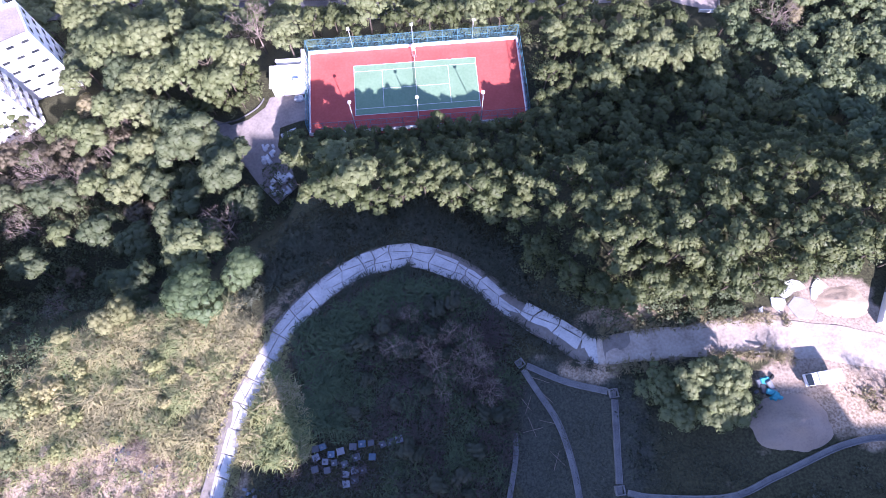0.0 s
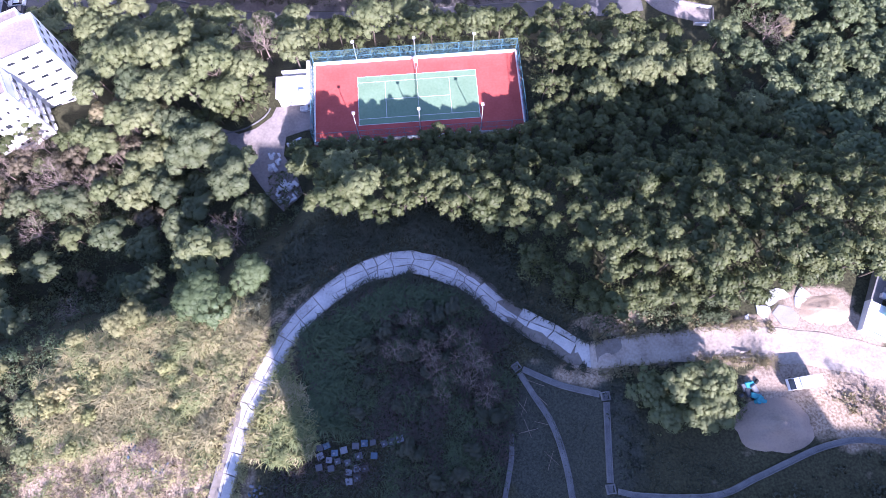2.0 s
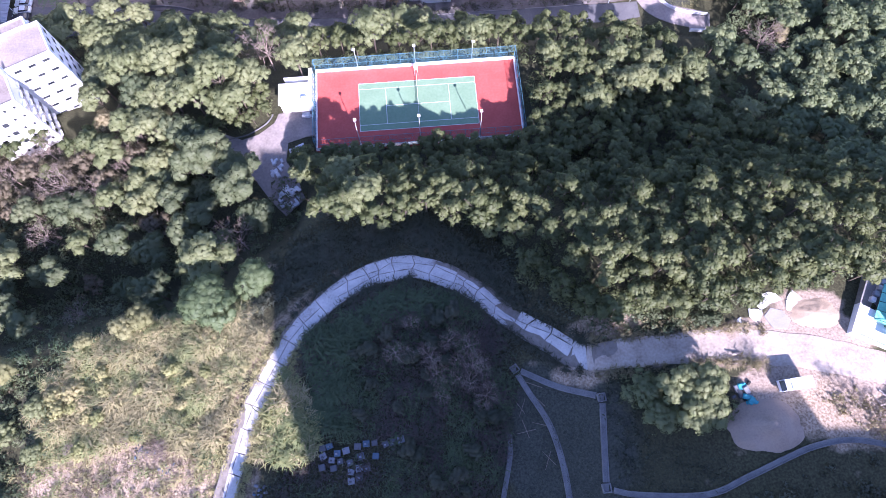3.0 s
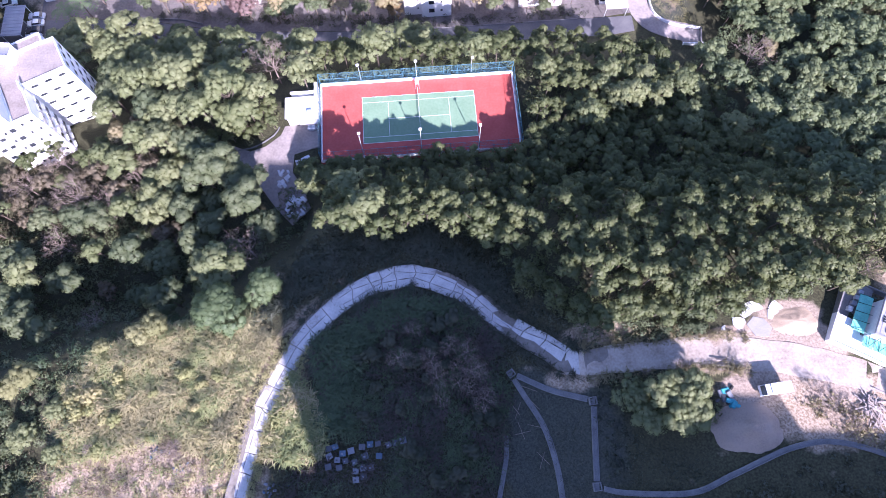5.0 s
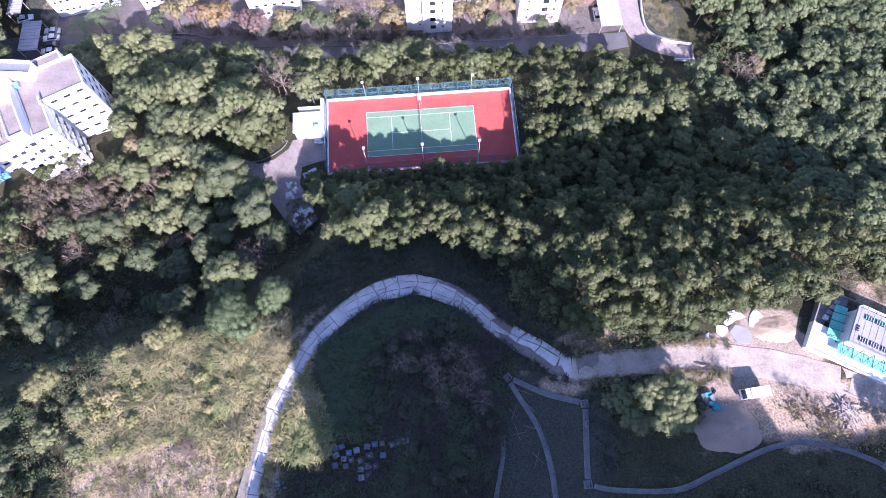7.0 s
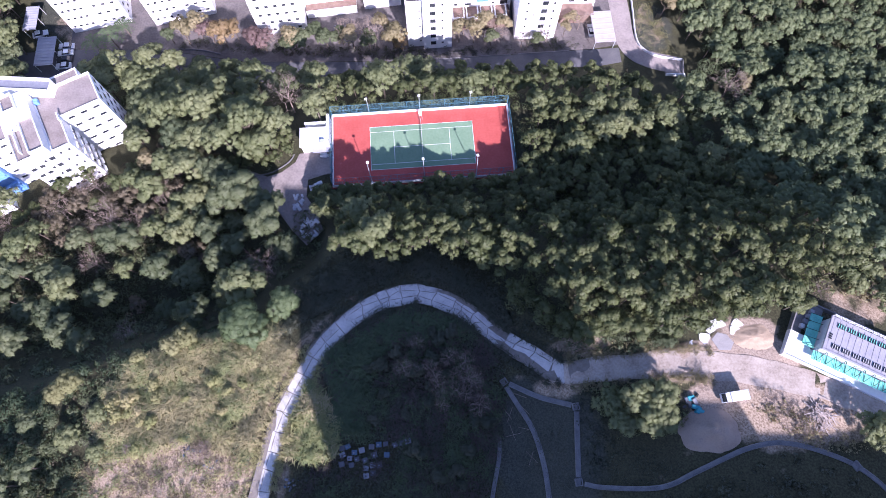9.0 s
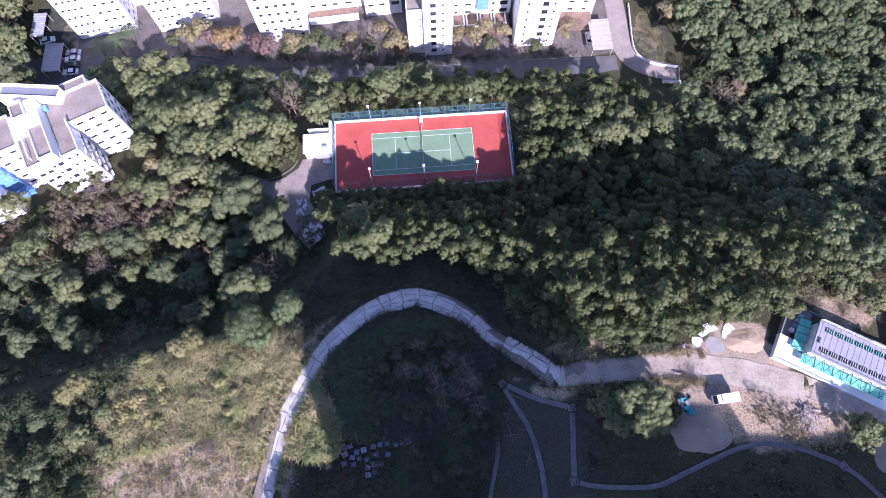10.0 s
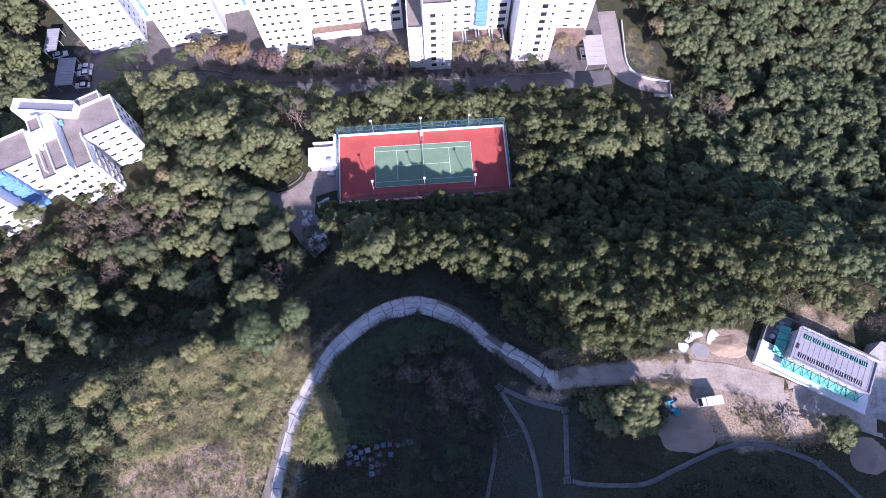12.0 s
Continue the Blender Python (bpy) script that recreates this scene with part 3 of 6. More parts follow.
# single trees that stand out
for kinds, x, y, s in ((WIDE, -8.5, -24, 0.62), (WIDE, -13.5, -20, 0.72), (WIDE, -10, -27, 0.9), (OLIVE, 8.5, -31.5, 1.15), (OLIVE, 10.5, -33, 1.0),
                       (VINE, -27.5, -38.5, 0.85), (VINE, -34, -42.5, 1.05), (WIDE, -34.5, 6.5, 0.85), (WIDE, -38, 10.5, 1.0), (WIDE, -34.2, 1.2, 0.75), (WIDE, -37.4, 0.6, 0.8), (OLIVE, -31.8, 1.6, 0.7), (OLIVE, -40.5, -0.4, 0.75), (OLIVE, -30.2, -0.2, 0.5), (OLIVE, -33, -1.4, 0.55), (OLIVE, -36, -1.2, 0.6), (OLIVE, -39, -1.8, 0.6), (OLIVE, -43, -2.2, 0.7), (OLIVE, -30.5, 3.6, 0.7), (OLIVE, -22.3, -12.2, 0.85), (OLIVE, -20.5, -15.5, 0.95), (WIDE, -38, 4.5, 1.0), (WIDE, -43.5, 2, 1.0), (WIDE, -31.5, 4.5, 0.8), (DEEP, -37.5, -12.5, 0.9), (DEEP, -34.5, -17.5, 0.9), (DEEP, -42, -8.5, 0.95), (DEEP, -33, -19, 1.05), (DEEP, -29.5, -24.5, 0.9), (DEEP, -35.5, -14, 1.0), (DEEP, -46, -4.5, 1.0),
                       (DEEP, -39.5, -10.2, 1.0), (DEEP, -36.6, -11.4, 0.8), (DEEP, -43, -12, 1.05), (WIDE, -35.6, 0.4, 0.9), (DEEP, -32.2, -14.8, 0.75), (WIDE, -21.6, -16.2, 0.8),
                       (OLIVE, 47.5, -46, 1.0), (OLIVE, 50.3, -46.4, 1.1), (OLIVE, 53.2, -45.8, 1.05), (OLIVE, 56, -46.6, 1.0), (OLIVE, 58, -48, 0.8), (OLIVE, 44.5, -47.8, 0.9), (OLIVE, 41, -49, 0.85),
                       (BUSHY, 27.2, -60.6, 0.8), (BUSHY, 31, -60.4, 1.0), (BUSHY, 35, -60.2, 1.0), (BUSHY, 34.8, -63.4, 0.9), (BUSHY, 32.6, -64, 1.0), (BUSHY, 28.8, -64, 0.85),
                       (BUSHY, 65.2, -67.5, 1.0), (BARE[:1], -31, 15.5, 1.5), (BARE[:1], 78.5, 15, 1.25), (DRYT, 82.5, 17, 0.9), (BARE, -71, -12, 1.2), (BARE, -64, -14, 1.0), (BARE, -83, -8, 1.1), (BARE, -76, -3, 0.9), (BARE, -58, -3, 0.9), (BROWNT, -67, -6, 1.0), (BROWNT, -62.5, -11, 1.0), (BARE, -58.5, -9.5, 1.05), (WIDE, -54.5, -13.5, 0.8), (WIDE, -60, -15.5, 0.8), (WIDE, -51, -9, 0.85), (DEEP, -66, -17, 0.95), (BROWNT, -70, -10, 0.9), (BROWNT, -56, -6, 0.9), (BROWNT, -74, -14, 0.95), (DEEP, -49, -13, 0.8), (DEEP, -46, -18, 0.85), (DEEP, -40, -22, 0.8), (VINE, -38, -27, 0.7),
                       (WIDE, -61, -6, 0.9), (WIDE, -66, -3, 0.8), (WIDE, -57, -1, 0.95), (DRYT, -63, 2, 0.9), (FEATHER, -44.6, -43.6, 1.05), (FEATHER, -47.4, -44.4, 0.9), (FEATHER, -65, -50, 1.1), (FEATHER, -68, -51.4, 0.95), (FEATHER, -54, -46, 0.6), (BUSHY, -61, -55.5, 0.6), (BUSHY, -66, -59, 0.75), (BUSHY, -60.5, -62, 0.55), (DEEP, -73, -56, 0.5), (DEEP, -71, -64, 0.55), (VINE, -36.5, -39.5, 0.85)):
    place(kinds[rng.integers(len(kinds))], x, y, s)
    TAKEN.append((x, y, 1.5 if kinds is DEEP else 4.6 if len(kinds) == 1 and kinds[0] is BARE[0] else 2.0))
# the row below the court fence, whose shade falls on the court
for x, y, s in ((-18.5, -13.2, 0.8), (-15.6, -12.6, 0.84), (-12.4, -13.4, 0.86), (-9.2, -12.4, 0.8), (-5.6, -13.4, 0.82), (-2.6, -13.0, 0.78), (0.8, -12.6, 0.86), (3.6, -11.8, 0.9), (6.2, -12.2, 0.9), (9.4, -12.2, 0.82), (12.6, -13.4, 0.76), (15.4, -12.6, 0.76), (18.4, -12.8, 0.85), (21.8, -12.2, 0.97), (23.2, -8.4, 0.90), (24, -3.5, 0.85)):
    place(OLIVE[rng.integers(len(OLIVE))], x, y, s, group="trees on the slope")
    TAKEN.append((x, y, 1.3))
# the lighter wood east of the court
plant(OLIVE + WIDE[:2], [(26, -7), (26, 11), (61, 9), (65, -2), (66, -11)], 3.1, (0.62, 0.84), "trees east of the court", 90)
# the wood on the slope between the road and the court, and east of the court
plant(OLIVE, [(-17, -16.5), (24, -16.5), (24, 12), (62, 10), (66, -2), (70, -42), (50, -47.5), (42, -49.5), (30, -50), (22, -49.5), (13, -38.5), (5, -31), (-17, -30)], 2.95, (0.68, 1.02), "trees on the slope", 400)
# the bank between the court and the street
plant(OLIVE + WIDE[:1], [(-22, 13), (56, 12), (58, 18), (40, 23), (-22, 26)], 4.0, (0.8, 1.1), "trees on the bank", 90)
# west of the court
plant(WIDE + DEEP[:1], [(-70, 29), (-23, 28), (-23, 8), (-34, 3), (-44, 0), (-52, -6), (-66, 5), (-70, 20)], 4.8, (0.85, 1.08), "trees west of the court", 80)
plant(WIDE + BROWNT + DEEP[:1], [(-82, -16), (-52, -18), (-46, -6), (-52, 4), (-62, 8), (-66, 0), (-74, -8)], 3.4, (0.65, 0.95), "trees beside the stepped block", 26)
plant(OLIVE[:2] + BROWNT + WIDE[:1], [(-66, 2), (-60, 9), (-56, 14), (-50, 10), (-46, 2), (-50, -8), (-60, -8), (-72, -6)], 2.7, (0.6, 0.9), "trees beside the stepped block", 34)
plant(BROWNT + BARE[1:] + OLIVE[:2] + WIDE[:1], [(-108, -26), (-86, -18), (-74, -8), (-72, 0), (-80, 1), (-92, -5), (-108, -14)], 2.9, (0.65, 0.95), "trees beside the stepped block", 46)
plant(DEEP + BROWNT[:1] + BARE[:1] + WIDE[:2], [(-100, -43), (-78, -41), (-60, -40), (-48, -39), (-39, -36), (-30, -32), (-28, -24), (-36, -18), (-44, -6), (-52, -4), (-62, -10), (-76, -14), (-100, -16)], 5.7, (0.65, 1.15), "trees in the hollow", 70, [0.2, 0.16, 0.16, 0.16, 0.12, 0.1, 0.1])
plant(WIDE + DEEP[:1], [(-134, 18), (-104, 20), (-103.5, 36), (-107, 46), (-134, 48)], 4.3, (0.8, 1.05), "trees by the shed", 34)
# the hill wood to the east
plant(DRYT + BUSHY + BARE[1:], [(62, -46), (72, -40), (84, -46), (96, -58), (90, -62), (80, -54), (70, -46.5)], 4.0, (0.5, 0.75), "low trees behind the site building", 22)
plant(HILL, [(72, -42), (67, -2), (63, 10), (66, 17), (77, 30), (66, 51), (64, 72), (130, 100), (158, 40), (130, -44)], 4.5, (0.85, 1.25), "trees on the hill", 520)
plant(DEEP + DRYT, [(-100, -100), (-66, -100), (-62, -72), (-72, -66), (-100, -60)], 5.5, (0.5, 0.85), "trees below the slope", 40)
plant(WIDE + BARE[:1], [(-130, 40), (-110, 48), (-108, 84), (-130, 84)], 4.3, (0.9, 1.1), "trees by the shed", 40)
plant(WIDE + DEEP[:1], [(-88, 33), (-84, 27), (-50, 26.5), (-44, 30), (-60, 34), (-72, 35.5)], 4.6, (0.9, 1.1), "trees along the street", 22)
# an unseen belt of trees on the uphill side, beyond the path, added for its shade
for x, y, s in ((-20.2, -86, 1.15), (-16.2, -86.5, 1.1), (-11.5, -86, 1.1), (-6.5, -87, 1.1), (30, -85, 0.9), (36, -86, 1.0), (42, -85, 0.9), (48, -87, 0.95), (54, -88, 1.0)):
    place(WIDE[rng.integers(3)], x, y, s, group="trees on the uphill side")


# ---- road ----
def road_width(x, y):
    """Half the width of the pale slabs: narrow on the western limb, wide on the bend's crown."""
    return float(np.interp(x, [-30, -22, -14, -6, 2, 8, 14, 20], [1.5, 1.45, 1.6, 2.0, 1.9, 1.6, 1.75, 1.9]))


def strip(line, w0, w1, lift, thick, drape=False):
    """A slab along a line from offset w0 to w1, lying on the land."""
    bm = bmesh.new()
    rows = []
    for i, p in enumerate(line):
        q = line[min(i + 1, len(line) - 1)] - line[max(i - 1, 0)]
        s = Vector((-q.y, q.x, 0)).normalized()
        a, b = p + s * w0, p + s * w1
        za = (lie(a.x, a.y) if drape else lie(p.x, p.y)) + lift
        zb = (lie(b.x, b.y) if drape else lie(p.x, p.y)) + lift
        rows.append([bm.verts.new((v.x, v.y, z)) for v, z in ((a, za), (b, zb), (b, zb - thick), (a, za - thick))])
    for r, t in zip(rows, rows[1:]):
        for k in range(4):
            bm.faces.new((r[k], t[k], t[(k + 1) % 4], r[(k + 1) % 4]))
    bm.faces.new(rows[0])
    bm.faces.new(rows[-1][::-1])
    bmesh.ops.recalc_face_normals(bm, faces=bm.faces[:])
    return bm


split = next(i for i, p in enumerate(road_pts) if p.x > 21)


def ragged(bm, amount, scale=0.7):
    for v in bm.verts:
        n = noise.noise_vector((v.co.x * scale, v.co.y * scale, 1.5))
        v.co.x += n.x * amount
        v.co.y += n.y * amount
    return bm


road = tagged(part("road", ragged(strip(road_pts[:split + 5], -1.75, 1.75, 0.02, 0.3), 0.5), JOINT), "winding single-lane road of broken pale concrete slabs", "road", kind="structure")
track = tagged(part("road", ragged(strip(road_pts[split - 2:], -2.1, 2.1, 0.05, 0.3, True), 0.55, 0.35), DUSTROAD), "dusty pale track across the building site", "road", kind="structure")


def slab(corners, top):
    """One broken slab: a shrunken outline with a worn edge and a skirt below."""
    bm = bmesh.new()
    mid = sum(corners, Vector()) / len(corners)
    rim = []
    for p, q in zip(corners, corners[1:] + corners[:1]):
        for t in (0.0, 0.5):
            v = p.lerp(q, t)
            v = v + (mid - v).normalized() * (0.05 + abs(rng.normal()) * 0.035)
            rim.append(v)
    upper = [bm.verts.new((v.x, v.y, lie(v.x, v.y) + top)) for v in rim]
    lower = [bm.verts.new((v.x, v.y, lie(v.x, v.y) - 0.15)) for v in rim]
    bm.faces.new(upper)
    for k in range(len(rim)):
        j = (k + 1) % len(rim)
        bm.faces.new((upper[k], lower[k], lower[j], upper[j]))
    bmesh.ops.recalc_face_normals(bm, faces=bm.faces[:])
    return bm


# rows of joints across the road; the slabs between them are broken where the road bends
rows, i = [], 0
while i < split + 2:
    p, q = road_pts[i], road_pts[i + 1]
    d = (q - p).normalized()
    side = Vector((-d.y, d.x, 0))
    broken = -16 < p.x < 21 and p.y > -56
    w = road_width(p.x, p.y)
    cuts = [-w, -w * 0.36, w * 0.34, w] if broken else [-w, 0.1, w]
    mess = 0.4 if broken else 0.1
    rows.append((broken, [p + side * (c + rng.uniform(-1, 1) * mess * (0.5 if abs(c) == w else 1)) + d * rng.uniform(-1, 1) * mess * 1.3 for c in cuts]))
    i += int(rng.integers(2, 4)) if broken else 3
for (broken, a), (_, b) in zip(rows, rows[1:]):
    if len(a) != len(b):
        a, b = [a[0], a[-1]], [b[0], b[-1]]
    for k in range(len(a) - 1):
        if broken and a[k].x > 7 and rng.random() < 0.03:      # broken away, earth shows
            continue
        part("slab", slab([a[k], a[k + 1], b[k + 1], b[k]], 0.07 + rng.uniform(0, 0.04)), CONCRETE, road)


# ---- tennis court ----
def build_court():
    court = anchor("tennis_court", pose(0, 0, 0), "tennis court with green playing area and red surround in a fenced cage", "tennis court", kind="structure")
    part("base", boxes((-20.7, 20.7, -9.3, 9.3, -0.5, 0.0), bevel=0.02), RED, court, "red painted surround")
    part("playing_area", boxes((-11.9, 11.9, -5.5, 5.5, 0.002, 0.006)), GREEN, court, "green painted court surface")
    z = (0.008, 0.012)
    w = 0.04
    marks = [(-11.885, 11.885, s - w, s + w, *z) for s in (-5.45, -4.115, 4.115, 5.45)] + [(s - w, s + w, -5.5, 5.5, 0.014, 0.018) for s in (-11.84, 11.84)]
    marks += [(s - w, s + w, -4.115, 4.115, 0.014, 0.018) for s in (-6.4, 6.4)] + [(-6.4, 6.4, -w, w, *z)]
    for m in marks:
        part("line", boxes(m), LINE, court)
    return court


build_court()


def build_net():
    net = anchor("tennis_net", pose(0, 0, 0), "dark tennis net with white band across the court", "net")
    part("post", rods(((0, -6.3, 0), (0, -6.3, 1.07), 0.05), n=8), STEEL, net)
    part("post", rods(((0, 6.3, 0), (0, 6.3, 1.07), 0.05), n=8), STEEL, net)
    items = [((0, -6.3 + k * 0.35, 0.04), (0, -6.3 + k * 0.35, 0.98), 0.018) for k in range(37)] + [((0, -6.3, h), (0, 6.3, h), 0.018) for h in (0.1, 0.3, 0.5, 0.7, 0.9)]
    part("mesh", rods(*items, n=3), NETDARK, net)
    part("band", boxes((-0.025, 0.025, -6.3, 6.3, 0.94, 1.0)), LINE, net)


NETDARK = material("dark net cord", [(0.02, 0.022, 0.025), (0.04, 0.045, 0.05)], 3, 0.9)
FENCEBLUE = material("blue-green wire mesh", [(0.07, 0.19, 0.24), (0.1, 0.25, 0.3)], 2, 0.6, metal=0.2)
build_net()


def build_chair():
    ch = anchor("umpire_chair", pose(0, 7.1, 0), "white umpire chair with a heart-shaped back beside the net", "chair")
    part("seat", boxes((-0.3, 0.3, -0.25, 0.25, 1.5, 1.58), bevel=0.02), LAMP, ch)
    part("backrest", boxes((-0.3, 0.3, 0.25, 0.3, 1.58, 2.2), bevel=0.02), LAMP, ch)
    part("canopy", boxes((-0.4, -0.02, -0.3, 0.3, 2.3, 2.36), (0.02, 0.4, -0.3, 0.3, 2.3, 2.36), bevel=0.02), LAMP, ch)
    for x in (-0.3, 0.3):
        for y in (-0.4, 0.4):
            part("leg", rods(((x * 1.3, y * 1.3, 0), (x, y * 0.6, 1.5), 0.03)), STEEL, ch)
    part("post", rods(((0, 0.3, 1.6), (0, 0.3, 2.3), 0.025)), STEEL, ch)


build_chair()


def build_lamp(x, y, tall, turn):
    la = anchor("floodlight_mast", pose(x, y, 0, 0, 0, turn), "slender steel floodlight mast with a square white lamp head", "lamp", "court floodlights")
    part("pole", rod(rod(bmesh.new(), (0, 0, -0.4), (0, 0, tall * 0.9), 0.09, 0.07, 8), (0, 0, tall * 0.9), (0, 0.5, tall), 0.06, 0.05, 8), STEEL, la)
    part("lamp_head", boxes((-0.28, 0.28, 0.3, 0.86, tall - 0.06, tall + 0.1), bevel=0.04), LAMP, la)
    part("base_plate", boxes((-0.2, 0.2, -0.2, 0.2, 0, 0.04)), STEEL, la)


for x in (-11.8, 0, 11.6):
    build_lamp(x, -8.3, 8.3, 0)
    build_lamp(x, 9.15, 7.0, 180)


def build_fence(name, x0, y0, x1, y1, tall, label):
    f = anchor(name, pose(0, 0, 0), label, "fence", "court fence")
    a, b = Vector((x0, y0, 0)), Vector((x1, y1, 0))
    length = (b - a).length
    k = max(2, round(length / 3))
    for i in range(k + 1):
        p = a.lerp(b, i / k)
        part("post", rods((p, p + Vector((0, 0, tall)), 0.045), n=6), FENCEBLUE, f)
    for h in (0.9, tall * 0.55, tall):
        part("rail", rods((a + Vector((0, 0, h)), b + Vector((0, 0, h)), 0.035), n=5), FENCEBLUE, f)
    wires = []
    n = int(length / 0.28)
    for i in range(n):
        t = i / n
        p = a.lerp(b, t)
        q = a.lerp(b, min(1, t + 3.0 / length))
        r = a.lerp(b, max(0, t - 3.0 / length))
        wires += [(p + Vector((0, 0, 0.9)), q + Vector((0, 0, tall)), 0.02), (p + Vector((0, 0, 0.9)), r + Vector((0, 0, tall)), 0.02)]
    bm = bmesh.new()
    for p, q, r in wires:
        s = (q - p).cross(Vector((0, 0, 1))).normalized() * 0.01
        u = Vector((0, 0, r))
        for side in (u, ):
            bm.faces.new([bm.verts.new(v) for v in (p - side + s, q - side + s, q + side + s, p + side + s)])
    part("wire_mesh", bm, FENCEBLUE, f)
    part("plinth", boxes((min(x0, x1) - 0.12, max(x0, x1) + 0.12, min(y0, y1) - 0.12, max(y0, y1) + 0.12, -0.4, 0.85), bevel=0.03), WHITE, f, "white painted plinth wall")


build_fence("fence", -20.4, 9.0, 20.3, 9.0, 4.2, "tall blue-green wire fence on a white plinth at the court's back")
build_fence("fence", -20.4, -9.0, 20.3, -9.0, 4.2, "tall blue-green wire fence on a white plinth below the wood")
build_fence("fence", -20.4, -8.7, -20.4, 8.7, 4.2, "tall blue-green wire fence on a white plinth beside the hut")
build_fence("fence", 20.3, -8.7, 20.3, 8.7, 4.2, "tall blue-green wire fence on a white plinth beside the wood")


# ---- apartment blocks ----
WINDOW_PARTS = {}


def ring(w, h, f, d):
    """A rectangular frame in one piece."""
    bm = bmesh.new()
    loops = []
    for y, (a, b) in ((-d, (w / 2, h / 2)), (d, (w / 2, h / 2)), (d, (w / 2 - f, h / 2 - f)), (-d, (w / 2 - f, h / 2 - f))):
        loops.append([bm.verts.new(v) for v in ((-a, y, -b), (a, y, -b), (a, y, b), (-a, y, b))])
    for k in range(4):
        p, q = loops[k], loops[(k + 1) % 4]
        for i in range(4):
            bm.faces.new((p[i], p[(i + 1) % 4], q[(i + 1) % 4], q[i]))
    bmesh.ops.recalc_face_normals(bm, faces=bm.faces[:])
    return bm


def window(parent, m, w, h, hood=0.0):
    """Frame, a pane set in it and a concrete hood above; alike windows share their meshes."""
    key = (round(w, 2), round(h, 2), hood)
    if key not in WINDOW_PARTS:
        made = [("window", ring(w, h, 0.07, 0.07), FRAME), ("pane", boxes((-w / 2 + 0.05, w / 2 - 0.05, -0.045, -0.035, -h / 2 + 0.05, h / 2 - 0.05)), PANE)]
        if hood:
            made.append(("hood", boxes((-w / 2 - 0.15, w / 2 + 0.15, -hood, 0.02, h / 2 + 0.05, h / 2 + 0.15)), WHITE))
        WINDOW_PARTS[key] = []
        for name, bm, mat in made:
            me = bpy.data.meshes.new(name)
            bm.to_mesh(me)
            bm.free()
            me.materials.append(mat)
            WINDOW_PARTS[key].append(me)
    a = new("window", WINDOW_PARTS[key][0])
    a.parent, a.matrix_basis = parent, m
    for me in WINDOW_PARTS[key][1:]:
        new(me.name.split(".")[0], me).parent = a


def facade(parent, x0, x1, y, z0, z1, cols, storey=2.9, w=1.3, h=1.2, turn=0, hood=0.0, start=1.6):
    """Rows of windows on a wall that faces -y (turn 0), +x (90) or -x (-90), in the block's own axes."""
    n = int((z1 - z0 - start) / storey)
    for r in range(n + 1):
        z = z0 + start + r * storey
        if z + h / 2 + 0.2 > z1:
            break
        for c in range(cols):
            s = x0 + (x1 - x0) * (c + 0.5) / cols
            m = pose(s, y - 0.03, z) if turn == 0 else pose(y + (0.03 if turn > 0 else -0.03), s, z, 0, 0, turn)
            window(parent, m, w, h, hood)


def wing(parent, x0, x1, y0, y1, z0, z1, mat=WHITE, parapet=0.9, open_sides=""):
    """A wing: walls up to a parapet, with the roof slab sunk behind it."""
    part("wall", boxes((x0, x1, y0, y1, z0, z1 - parapet)), mat, parent)
    t = 0.25
    gap = {side: 0.0 if side in open_sides else t for side in "wesn"}
    rims = {"s": (x0, x1, y0, y0 + t), "n": (x0, x1, y1 - t, y1), "w": (x0, x0 + t, y0 + gap["s"], y1 - gap["n"]), "e": (x1 - t, x1, y0 + gap["s"], y1 - gap["n"])}
    part("parapet", boxes(*((*rims[side], z1 - parapet, z1) for side in rims if side not in open_sides)), mat, parent)
    part("roof", boxes((x0 + gap["w"], x1 - gap["e"], y0 + gap["s"], y1 - gap["n"], z1 - parapet + 0.004, z1 - parapet + 0.08)), ROOF, parent, "grey-brown screeded roof")


def blue_strip(parent, x0, x1, y, z0, z1, storey=2.9):
    """A column of blue balconies, each with a recessed head."""
    z = z0 + 0.6
    while z < z1 - 1:
        bay = part("balcony", boxes((x0, x1, y - 1.4, y, z, z + 1.7), bevel=0.06), BLUE, parent, "blue painted balcony")
        part("balcony_back", boxes((x0 + 0.15, x1 - 0.15, y - 0.9, y, z + 1.7, z + storey)), BLUE, bay)
        z += storey


def street_block(name, x, y, turn, label):
    return anchor(name, pose(x, y, -17.2, 0, 0, turn), label, "apartment block", "apartment blocks along the street")


b = street_block("apartment_block", 4, 40, 0, "white apartment block with slim window columns and a stepped front")
wing(b, -6, -1.7, 0.0, 16, 0, 17.5)
wing(b, -1.7, 5.9, -1.0, 16, 0, 27)
wing(b, 5.9, 23, 9.5, 20, 0, 34)
facade(b, -1.2, 3.0, -1.0, 1, 26, 1, w=1.5, h=1.4)
facade(b, 2.2, 4.6, -1.0, 1, 26, 1, w=0.6, h=0.7)
facade(b, -3.2, -1.8, 0.0, 1, 17, 1, w=0.5, h=0.6)
facade(b, 6.3, 9.2, 9.5, 3, 33, 1, w=1.0, h=0.85, hood=0.15)
facade(b, 9.2, 13.0, 9.5, 3, 33, 1, w=1.8, h=0.85, hood=0.15)
facade(b, 17.0, 19.2, 9.5, 3, 33, 1, w=0.8, h=0.8)
facade(b, 19.2, 22.8, 9.5, 3, 33, 1, w=2.2, h=1.5)
blue_strip(b, 13.4, 16.6, 9.5, 6, 33)
part("terrace", boxes((6.2, 22.5, 4.5, 9.5, 0, 3.4)), BROWNWALL, b, "brown terrace at the block's foot")
